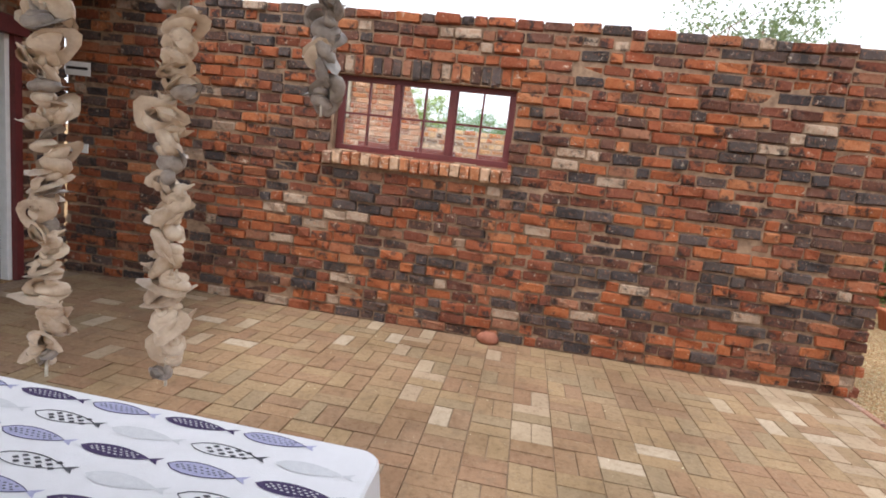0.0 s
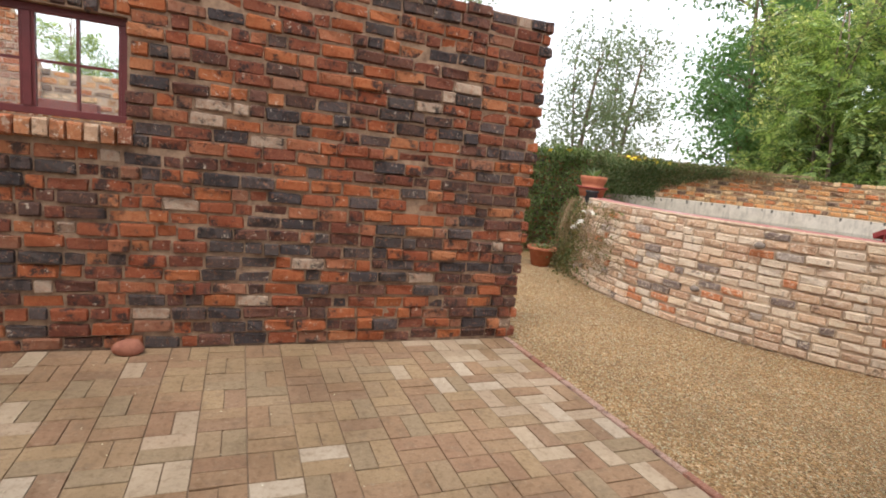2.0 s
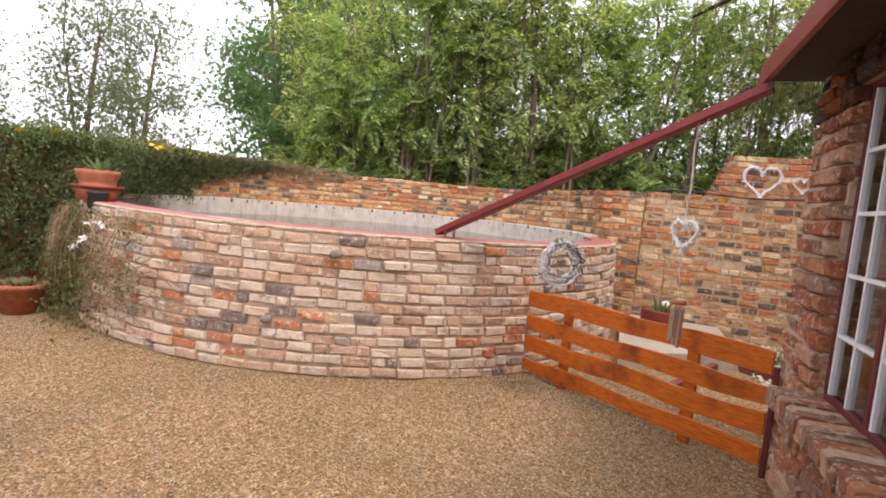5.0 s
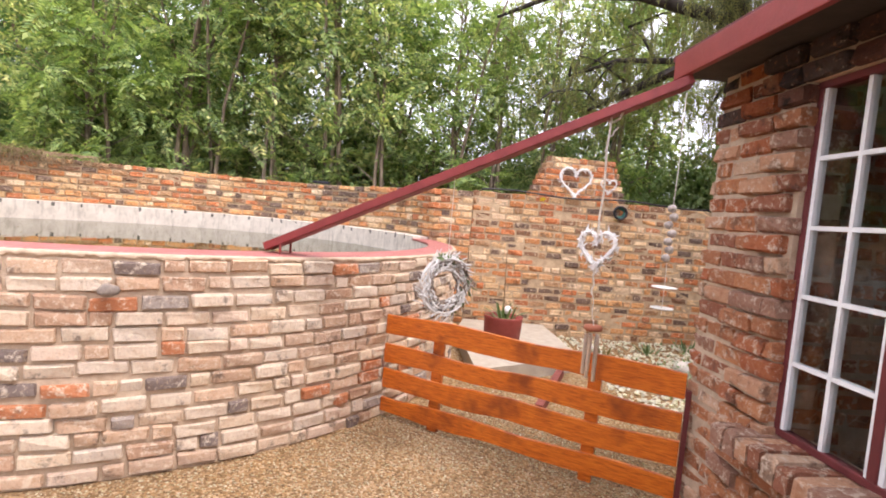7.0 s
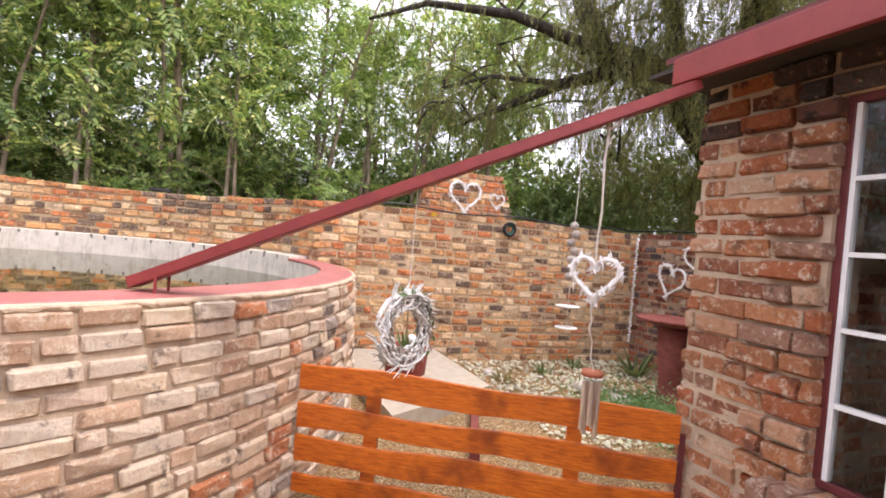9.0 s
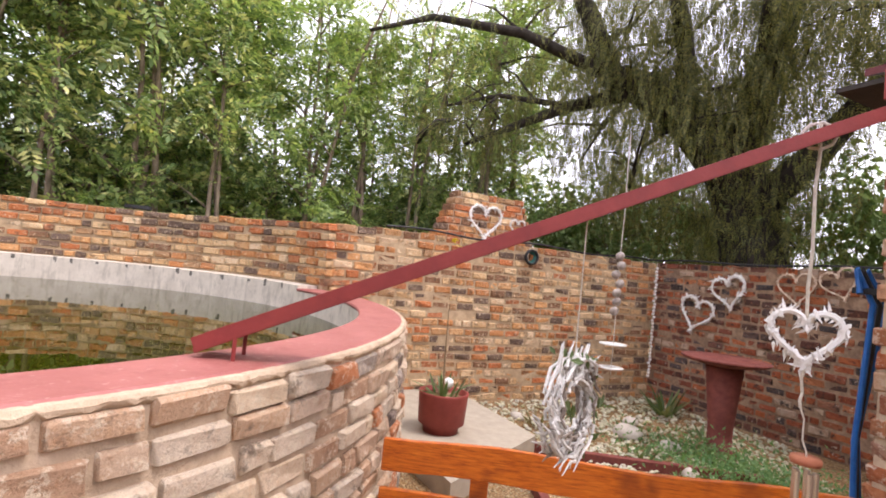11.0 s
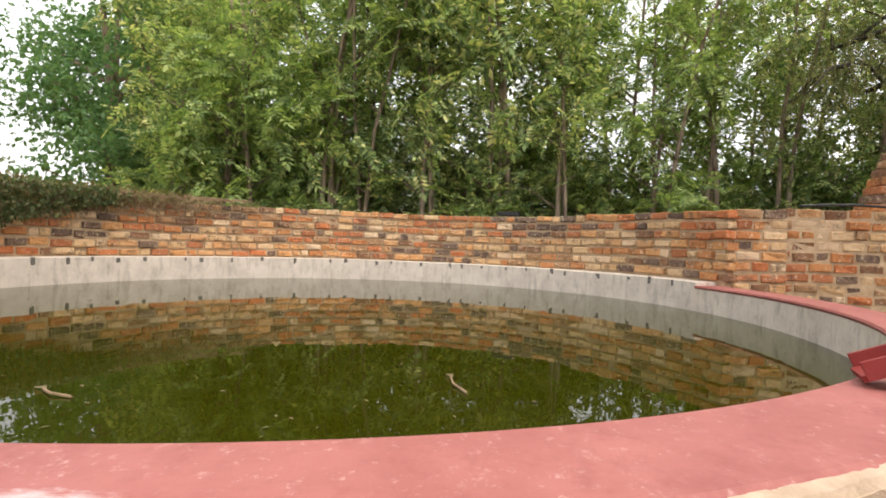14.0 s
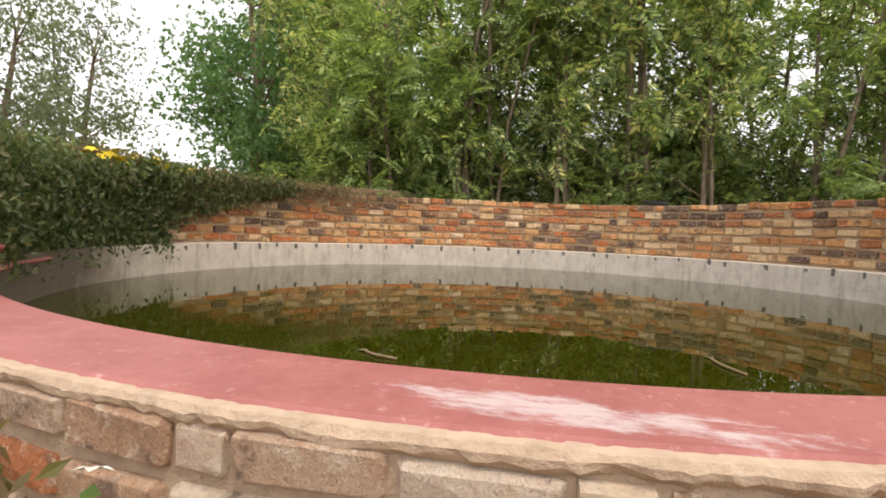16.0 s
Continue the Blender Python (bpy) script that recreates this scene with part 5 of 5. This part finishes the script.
def round_points(n, a0, a1, z0, z1, r, thick, fade=0.0):
    a = a0 + (a1 - a0) * npr.uniform(0, 1, n) ** (1.0 + fade)
    top = npr.uniform(0, 1, n) ** 0.7
    lo = z0 + (z1 - z0) * 0.75 * np.clip((a - a0) / (a1 - a0), 0, 1) * fade
    z = lo + (z1 - lo) * top
    rr = r - np.abs(npr.normal(0, thick, n))
    return np.stack([CX + rr * np.cos(np.radians(a)), CY + rr * np.sin(np.radians(a)), z], 1)


creeper("wall_creeper", "dark creeper hanging over the curved wall", round_points(24000, 138, 93, 1.06, 1.86, 3.41, 0.11), 0.048, IVY_LEAF)
creeper("wall_creeper", "ragged creeper thinning out along the curved wall", round_points(9000, 98, 64, 1.25, 1.95, 3.43, 0.09, 1.0), 0.046, IVY_LEAF)
creeper("wall_creeper", "thin creeper trailing over the curved wall's top", round_points(2200, 96, 60, 1.3, 1.95, 3.47, 0.07, 1.0), 0.055, IVY_LEAF)
creeper("wall_creeper", "dry brown creeper on the curved wall", round_points(4200, 108, 50, 1.45, 1.97, 3.43, 0.07, 1.0), 0.05, DRY_LEAF)
stems = Mesh()
sr = random.Random(31)
for k in range(620):
    a = 112 - 70 * sr.random() ** 1.4
    z0, ln, r0 = BACK_TOP + 0.03, sr.uniform(0.1, 0.45) * (1 - 0.5 * (112 - a) / 70), 3.39
    da = sr.uniform(-9, 9)
    stems.tube([polar(a + da * q, r0 - 0.03 * math.sin(q * 3), z0 - ln * q * q + 0.05 * math.sin(3 * q)) for q in (0, 0.3, 0.6, 1)], [0.006, 0.005, 0.005, 0.003], 4)
tagged(part("creeper_stems", stems, DRY_TWIG), "tangled dry creeper stems on the curved wall", "creeper", kind="stuff")
# dry creeper spilling down the dam wall by the planter
def spill(n, seed, r_out, size):
    r = np.random.RandomState(seed)
    a = 150 + np.abs(r.normal(0, 9, n)) * np.where(r.uniform(0, 1, n) < 0.75, -1, 1)
    z = 1.12 - 1.15 * r.uniform(0, 1, n) ** 0.8
    rr = 3.53 + np.abs(r.normal(0, r_out, n)) * (0.5 + (1.2 - z))
    return np.stack([CX + rr * np.cos(np.radians(a)), CY + rr * np.sin(np.radians(a)), np.maximum(z, 0.0)], 1)


creeper("dry_creeper", "dry straw-coloured creeper spilling down the dam wall", spill(4200, 3, 0.1, 0.05), 0.05, DRY_LEAF)
creeper("green_creeper", "sparse green creeper on the dam wall", spill(2400, 4, 0.11, 0.05), 0.055, IVY_LEAF)
strands = Mesh()
for k in range(64):
    a = 150 + sr.gauss(-3, 9)
    r0, ln = 3.5 + abs(sr.gauss(0, 0.1)), sr.uniform(0.3, 1.0)
    strands.tube([polar(a + sr.uniform(-2, 2) * q, r0 + 0.12 * q + 0.05 * math.sin(q * 3), max(1.1 - ln * q, 0.0)) for q in (0, 0.25, 0.5, 0.75, 1)], [0.005, 0.004, 0.004, 0.003, 0.002], 4)
for k in range(46):
    a, z = sr.uniform(155, 178), sr.uniform(0.2, 0.75)
    strands.tube([polar(a + 1.6 * q * sr.uniform(0.6, 1.2), 3.57, z + 0.05 * math.sin(q * 1.3 + k)) for q in range(5)], [0.004] * 5, 4)
tagged(part("dry_stems", strands, DRY_TWIG), "dry stems trailing on the dam wall", "creeper", kind="stuff")
creeper("bare_creeper", "brown remains of creeper clinging to the dam wall", np.array([polar(sr.uniform(156, 176), 3.57, sr.gauss(0.5, 0.17)) for k in range(420)]), 0.035, DRY_LEAF)
flowers([polar(160.5 - 0.9 * k, 3.58, 0.98 + 0.015 * math.sin(k * 2)) for k in range(-7, 1)] + [polar(153.5 + 0.9 * k, 3.6, 0.68 + 0.018 * k) for k in range(9)], 0.055, WHITE_PETAL, "garland of white star flowers on the dam wall", "white_flowers")
flowers([(sr.uniform(5.2, 8.2), sr.uniform(8.7, 9.0), 1.9 + sr.uniform(-0.04, 0.06)) for k in range(14)] + [polar(sr.uniform(88, 112), 3.28, 1.9 + sr.uniform(-0.02, 0.07)) for k in range(16)], 0.05, YELLOW, "yellow trumpet flowers along the creeper's top", "yellow_flowers")
flowers([(9.56, 0.9, 1.86), (9.55, 0.84, 1.8)], 0.05, YELLOW, "yellow flower growing on the garden wall", "yellow_flowers")

creeper("dry_sprigs", "dry sprigs caught on top of the dam wall", np.array([polar(sr.gauss(174, 1.8), 3.57 + abs(sr.gauss(0, 0.03)), sr.gauss(1.0, 0.05)) for k in range(90)]), 0.04, DRY_LEAF)
creeper("green_leaf", "broad green leaf beside a white flower on the dam wall", np.array([polar(177.6, 3.59, 1.06), polar(177.2, 3.6, 1.045)]), 0.09, DARK_LEAF)
flowers([polar(178, 3.59, 1.1)], 0.028, WHITE_PETAL, "white star flower on the dam wall", "white_flowers")
for a, z in ((196.0, 0.4), (204.5, 0.98), (163.0, 0.2)):
    knob = tagged(part("burnt_stone", Mesh().add(np.array(ROCK_V) * (0.03, 0.05, 0.035), ROCK_F), TWIG_GREY, None, "", True), "dark burnt stone standing proud of the dam wall", "stone", "burnt stones")
    knob.matrix_world = pose(*polar(a, 3.56, z), 0, 0, a)

# ---- shells hanging by the terrace ----
structure(part("beam", Mesh().bar((-2.0, -0.08, 2.62), (0.4, 1.78, 2.62), 0.08, 0.12), DARK_WOOD_ROOM), "dark timber beam over the terrace table", "beam")


def whelk(turns, flare, seed):
    r = random.Random(seed)
    path, rad = [], []
    n = 26
    for k in range(n):
        s = k / (n - 1)
        a = turns * 2 * math.pi * s
        path.append((0.45 * s * s * math.cos(a) * 0.8, 0.45 * s * s * math.sin(a) * 0.8, 1.0 - 1.25 * s ** 0.8))
        rad.append(0.04 + 0.42 * s ** 1.3 * (1 + 0.12 * math.sin(a * 2.5)))
    m = Mesh().tube(path, rad, 10, False)
    lip = Mesh()
    p, q = Vector(path[-1]), rad[-1]
    v, f = [], []
    for j in range(14):
        a = 2 * math.pi * j / 14
        w = flare * (1 + 0.3 * math.sin(3 * a + seed))
        for rr, dz in ((q * 0.8, 0.1), (q * (1 + w * 0.5), -0.08), (q * (1 + w), -0.05 + 0.1 * math.sin(2 * a))):
            v.append((p.x + rr * math.cos(a), p.y + rr * math.sin(a) * 0.85, p.z + dz))
    for j in range(14):
        j2 = (j + 1) % 14
        for i in range(2):
            f.append((j * 3 + i, j2 * 3 + i, j2 * 3 + i + 1, j * 3 + i + 1))
    m.add(v, f)
    return m


whelks = [[whelk(1.6 + 0.5 * k, 0.35 + 0.25 * k, k).data("shell", m_, True) for k in range(4)] for m_ in (SHELL, GREY_SHELL)]
hs = random.Random(77)
for (x, y), z0, z1, grey_share, size in (((-0.85, 0.82), 0.98, 1.98, 0.15, 0.036), ((-0.69, 0.92), 0.95, 1.98, 0.2, 0.039), ((-0.49, 1.09), 1.5, 2.05, 0.85, 0.044)):
    strand = thing("shell_string", "grey weathered sea shells strung on a cord" if grey_share > 0.5 else "cream and brown sea shells strung on a cord", "shell string", (x, y, z0), 0, "hanging shell strings")
    z = 0.03
    while z < z1 - z0:
        which = whelks[1 if hs.random() < grey_share else 0][hs.randrange(4)]
        ob = new("shell", which)
        ob.parent = strand
        s = size * hs.uniform(0.75, 1.25)
        ob.matrix_basis = pose(hs.uniform(-0.014, 0.014), hs.uniform(-0.014, 0.014), z, hs.uniform(-60, 60), hs.uniform(-60, 60), hs.uniform(0, 360)) @ Matrix.Diagonal((s * hs.uniform(0.8, 1.2), s, s * hs.uniform(0.5, 0.95), 1))
        z += s * hs.uniform(0.3, 0.6)
    part("cord", Mesh().tube([(0, 0, 0), (0, 0, 2.56 - z0)], 0.003, 5), ROPE, strand)

# ---- cloth with printed fish ----
CLOTH = grain_material("white_cotton", (0.74, 0.73, 0.74), (0.8, 0.79, 0.81), 9, 0.95, 0.25, 300)
FISH = {"dark": grain_material("dark_plum_print", (0.05, 0.035, 0.09), (0.08, 0.055, 0.13), 60, 0.95),
        "blue": grain_material("lilac_print", (0.38, 0.38, 0.56), (0.46, 0.46, 0.63), 60, 0.95),
        "grey": grain_material("pale_grey_print", (0.6, 0.6, 0.62), (0.68, 0.68, 0.69), 60, 0.95),
        "ink": grain_material("ink_print", (0.06, 0.06, 0.07), (0.12, 0.12, 0.13), 60, 0.95)}
TX0, TX1, TY0, TY1, TZ = -2.48, -0.3, 0.2, 1.15, 0.758
cloth = thing("tablecloth", "white tablecloth printed with purple and grey fish", "tablecloth", (0, 0, 0))
ring = []
cr = 0.05
for cx, cy, a0 in ((TX1 - cr, TY1 - cr, 0), (TX0 + cr, TY1 - cr, 90), (TX0 + cr, TY0 + cr, 180), (TX1 - cr, TY0 + cr, 270)):
    ring += [(cx + cr * math.cos(radians(a0 + 18 * k)), cy + cr * math.sin(radians(a0 + 18 * k)), a0 + 18 * k) for k in range(6)]
# points along the sides, so that the drop can fall in folds
dense = []
for k, (x, y, a) in enumerate(ring):
    x2, y2, a2 = ring[(k + 1) % len(ring)]
    far = max(1, int(math.hypot(x2 - x, y2 - y) / 0.05))
    dense += [(x + (x2 - x) * q / far, y + (y2 - y) * q / far, radians(a)) for q in range(far)]
v, f, nn = [], [], len(dense)
for k, (x, y, a) in enumerate(dense):
    dx, dy = math.cos(a), math.sin(a)
    fold = 0.012 * math.sin(k * 0.9) + 0.01 * math.sin(k * 0.37)
    v += [(x, y, TZ), (x + 0.006 * dx, y + 0.006 * dy, TZ - 0.006), (x + (0.012 + 0.4 * fold) * dx, y + (0.012 + 0.4 * fold) * dy, TZ - 0.1), (x + (0.02 + fold) * dx, y + (0.02 + fold) * dy, TZ - 0.24)]
for k in range(nn):
    k2 = (k + 1) % nn
    for i in range(3):
        f.append((k * 4 + i, k * 4 + i + 1, k2 * 4 + i + 1, k2 * 4 + i))
f.append(tuple(k * 4 for k in range(nn)))
part("cloth", Mesh().add(v, f), CLOTH, cloth)


def fish_outline(l, h):
    top = [(-l / 2 + l * q / 10, h / 2 * math.sin(math.pi * min(1, (q / 10) ** 0.8)) ** 0.8) for q in range(11)]
    bottom = [(x, -y) for x, y in reversed(top[1:-1])]
    return top + bottom


for row in range(7):
    y = TY1 - 0.035 - row * 0.078
    for k in range(13):
        kind = ("dark", "blue")[k % 2] if row % 2 == 0 else ("grey", "ink")[k % 2]
        x = TX1 - 0.03 - 0.2 * k - (0.1 if row % 4 in (1, 2) else 0.02)
        l, h = (0.165, 0.04) if kind == "dark" else (0.155, 0.042)
        if x - l < TX0 or x + l / 2 + 0.03 > TX1:
            continue
        out = fish_outline(l, h)
        zt = TZ + 0.0012
        pts = [(x + a, y + b, zt) for a, b in out]
        fm = Mesh()
        if kind == "ink":
            for a in range(4):
                for b in range(-1, 2):
                    cx, cy = x - 0.035 + a * 0.026 + (0.012 if b % 2 else 0), y + b * 0.0105
                    fm.add([(cx - 0.009, cy, zt), (cx, cy + 0.005, zt), (cx + 0.009, cy, zt), (cx, cy - 0.005, zt)], [(3, 2, 1, 0)][::-1])
        else:
            fm.add(pts, [tuple(reversed(range(len(pts))))])
        tx = x + l / 2
        fm.add([(tx - 0.006, y, zt), (tx + 0.024, y + 0.013, zt), (tx + 0.015, y, zt), (tx + 0.024, y - 0.013, zt)], [(3, 2, 1, 0)])
        print_ = part("fish_print", fm, FISH[kind], cloth)
        if kind in ("dark", "blue"):
            sm = Mesh()
            for a in range(-4, 4):
                for b in range(-1, 2):
                    cx, cy = x + a * 0.014 + (0.007 if b % 2 else 0), y + b * 0.009 * (1 - abs(a + 0.5) * 0.12)
                    sm.add([(cx - 0.0045, cy, zt + 0.0008), (cx, cy - 0.0022, zt + 0.0008), (cx + 0.0045, cy, zt + 0.0008), (cx, cy + 0.0022, zt + 0.0008)], [(0, 1, 2, 3)])
            part("fish_scales", sm, FISH["grey"] if kind == "dark" else FISH["ink"], print_)
        if kind in ("blue", "ink"):
            rim = Mesh().tube([(p[0], p[1], zt) for p in pts] + [(pts[0][0], pts[0][1], zt)], 0.0009, 4, False)
            part("fish_outline", rim, FISH["ink"] if kind == "ink" else FISH["dark"], print_)

# signs at the wall's corner
sign = thing("sign", "small pale sign plate on the brick corner", "sign", (-4.31, 4.385, 1.86))
part("plate", Mesh().box(-0.07, 0.19, -0.012, 0.0, 0, 0.12), WHITE_PAINT, sign)
part("lettering_bar", Mesh().box(-0.05, 0.17, -0.015, -0.012, 0.05, 0.075), BLACK, sign, "dark unreadable lettering")
word = thing("cut_letters", "white cut-out letters on the brick wall", "sign", (-4.25, 4.385, 1.16))
for k in range(3):
    part("letter", Mesh().box(-0.09 + 0.075 * k, -0.035 + 0.075 * k, -0.015, 0.0, 0.0, 0.085), WHITE_PAINT, word)

# beyond the front window: gable and planters
gable = Mesh()
gp = [(-8.0, 9.0), (-2.05, 9.0), (-2.05, 2.1), (-2.35, 2.8), (-2.75, 3.6), (-8.0, 3.6)]
gable.add([(gp[k][0], 9.16, gp[k][1] if k > 1 else GROUND) for k in range(6)] + [(gp[k][0], 9.29, gp[k][1] if k > 1 else GROUND) for k in range(6)],
          [tuple(range(6)), tuple(range(11, 5, -1))] + [(k, k + 6, (k + 1) % 6 + 6, (k + 1) % 6) for k in range(6)])
gable_wall = structure(part("wall_gable", gable, PALE_MORTAR), "brick gable of an outbuilding beyond the yard", "wall")
gable_bricks = []
for k in range(46):
    z = GROUND + (k + 0.5) * 0.0925
    if z < 0.9 or z > 3.3:
        continue
    end = -2.05 if z < 2.1 else (-2.05 - (z - 2.1) * 0.43)
    for s, l in course(end + 5.2, rng, 0.24, 0.015, 0.25):
        gable_bricks.append((-5.2 + s, 9.2, z, 0, l, 0.12, 0.077))
walls.append((gable_wall, gable_bricks, HOUSE_BRICK))
part("plaster_panel", Mesh().box(-3.7, -3.35, 9.1, 9.157, 2.1, 3.58), PALE_SLAB, gable_wall, "pale plastered chimney breast")
for x, w in ((-2.75, 0.6), (-1.7, 0.7), (-0.6, 0.7)):
    tro = thing("trough_planter", "dark rusty trough planter against the yard wall", "planter", (x, 8.95, 1.5), 0, "trough planters")
    part("trough", Mesh().box(-w / 2, w / 2, -0.1, 0.1, 0, 0.2), RUST, tro, bevel=0.01)
    part("shelf_bracket", Mesh().box(-w / 2, w / 2, 0.1, 0.21, 0.0, 0.04), BLACK, tro)

# ---- old pepper tree ----
pepper = thing("pepper_tree", "old dark weeping pepper tree with thick crooked limbs", "tree", (9.3, -4.6, GROUND))
O = Vector((9.3, -4.6, GROUND))
limbs = Mesh()


def limb(pts, r0, r1, m_=None):
    p = [Vector(q) - O for q in pts]
    dense_ = []
    for k in range(len(p) - 1):
        dense_ += [p[k].lerp(p[k + 1], q / 4) + Vector((noise.noise((k, q, r0)), noise.noise((q, k, 3)), noise.noise((k, 5, q)))) * 0.07 * r0 for q in range(4)]
    dense_.append(p[-1])
    n_ = len(dense_)
    limbs.tube(dense_, [r0 + (r1 - r0) * k / (n_ - 1) for k in range(n_)], 9)
    return dense_


spots = []
spots += limb([(9.3, -4.6, -0.2), (9.35, -4.4, 1.3), (9.4, -4.3, 2.4), (9.6, -3.95, 3.7)], 0.55, 0.45)[8:]
main = limb([(9.5, -4.05, 3.3), (10.0, -3.3, 4.35), (10.45, -2.7, 4.8), (10.75, -2.3, 5.0), (10.9, -1.9, 5.9), (11.2, -1.3, 7.2)], 0.42, 0.1)
spots += main
spots += limb([(10.4, -2.75, 4.75), (11.1, -1.8, 4.45), (11.7, -1.05, 4.05), (12.1, -0.4, 3.7)], 0.14, 0.03)
spots += limb([(11.1, -1.8, 4.45), (11.6, -0.7, 4.5), (12.15, 0.0, 4.3)], 0.06, 0.02)
spots += limb([(10.75, -2.3, 5.0), (11.3, -0.85, 5.5), (11.9, 0.5, 5.6), (12.4, 1.4, 5.3)], 0.12, 0.025)
spots += limb([(9.55, -4.0, 3.6), (9.2, -3.9, 4.8), (8.6, -3.7, 6.3), (8.2, -3.4, 7.6)], 0.34, 0.1)
spots += limb([(10.0, -3.3, 4.4), (10.0, -3.1, 5.6), (10.3, -2.8, 7.2)], 0.2, 0.06)
spots += limb([(9.4, -4.2, 2.9), (8.6, -4.2, 3.6), (7.7, -4.2, 4.6), (6.9, -4.0, 5.2)], 0.3, 0.06)
spots += limb([(9.3, -4.3, 2.5), (9.9, -4.6, 2.6), (10.6, -4.3, 2.9), (11.5, -4.4, 3.4)], 0.2, 0.05)
# two high limbs, mostly out of view, added so their leaves shade the garden
spots += limb([(9.2, -3.9, 4.8), (8.4, -2.8, 5.7), (7.4, -1.9, 6.2)], 0.16, 0.04)
spots += limb([(10.0, -3.1, 5.6), (9.4, -1.9, 6.4), (8.8, -0.8, 6.9)], 0.14, 0.04)
spots += limb([(10.45, -2.7, 4.8), (10.75, -2.25, 4.15), (10.9, -1.95, 3.5)], 0.05, 0.015)
spots += limb([(10.0, -3.3, 4.35), (10.35, -2.75, 3.8), (10.3, -2.5, 3.1)], 0.05, 0.015)
spots += limb([(7.7, -4.2, 4.6), (7.0, -3.2, 5.2), (6.3, -2.6, 5.6)], 0.09, 0.03)
pr = random.Random(12)
for k in range(120):
    s_ = spots[pr.randrange(len(spots))]
    e_ = s_ + Vector((pr.gauss(0, 0.7), pr.gauss(0, 0.7), pr.gauss(0.2, 0.5)))
    limbs.tube([s_, s_.lerp(e_, 0.5) + Vector((0, 0, 0.12)), e_], [0.03, 0.018, 0.006], 5)
    spots.append(e_)
    spots.append(e_)
part("trunk", limbs, DARK_BARK, pepper, "", True)
npr = np.random.RandomState(44)
strand_leaf = compound_leaf(7, 1.0, 0.25, 0.2, 0.07)
n = 25000
sp = np.array([tuple(q) for q in spots])
far_up = sp[sp[:, 2] > 2.4]
share = np.where(far_up[:, 1] < 1.6, 1.0, np.where(far_up[:, 1] < 3.2, 0.45, 0.25))
base_pts = far_up[npr.choice(len(far_up), n, p=share / share.sum())]
fall = npr.uniform(0, 1.0, n) ** 1.2
pts = base_pts + np.stack([npr.normal(0, 0.42, n), npr.normal(0, 0.42, n), 0.45 - 1.15 * fall], 1)
mt = np.zeros((n, 4, 4))
for k in range(n):
    mt[k, :3, :3] = np.array(Euler((pr.uniform(-0.5, 0.5), 1.1 + pr.uniform(-0.5, 0.5), pr.uniform(0, 6.28))).to_matrix())
mt[:, 3, 3] = 1
part("crown", Mesh().scatter(*strand_leaf, placed(mt, pts, npr.uniform(0.15, 0.3, n))), PEPPER_LEAF, pepper)
for k, (x, y, s) in enumerate(((11.6, -3.5, 0.9), (12.7, -2.5, 0.95), (13.4, -4.2, 1.0), (11.2, -5.6, 1.05), (13.9, -1.3, 0.9), (8.0, -6.0, 1.1), (6.2, -5.2, 1.1))):
    plant(bush, x, y, 70 * k, s, "soft green bush behind the garden wall", "bush", "bushes behind the garden wall")

# ---- pieces of walls and paving ----
def near_line(px, py, pz=1.2):
    return lambda i: (i[0] - px) ** 2 + (i[1] - py) ** 2 + (i[2] - pz) ** 2


lay(wall_front, front, FACE_BRICK, loose=1.7, near=near_line(2.2, 4.4, 1.0))
lay(wall_front, sills, HOUSE_BRICK, "sill_brick")
lay(wall_dam, dam, DAM_BRICK, loose=1.1, near=near_line(5.1, 4.2, 0.9))
lay(wall_back, back, YARD_BRICK, loose=1.8, near=near_line(12.0, 4.5))
lay(wall_house, h_items, HOUSE_BRICK, loose=1.7, near=near_line(5.0, 1.05, 1.2))
# dark red brick here paints in the shade below the eaves
lay(wall_house, h_eaves_shade, FACE_BRICK)
lay(wall_house, house_sill, HOUSE_BRICK, "sill_brick")
for ob, items, m in walls:
    lay(ob, items, m, limit=300, loose=1.6, near=near_line(7.0, 1.0))
lay(paving, pavers, PAVER, "paver", loose=0.25, near=near_line(1.2, 3.0, 0), limit=220, kinds=PAVERS)
lay(paving, pale_pavers, PALE_PAVER, "paver", loose=0.25, near=near_line(1.6, 3.2, 0), limit=80, kinds=PAVERS)
lay(paving, edge_items, EDGE_BRICK, "edge_brick")
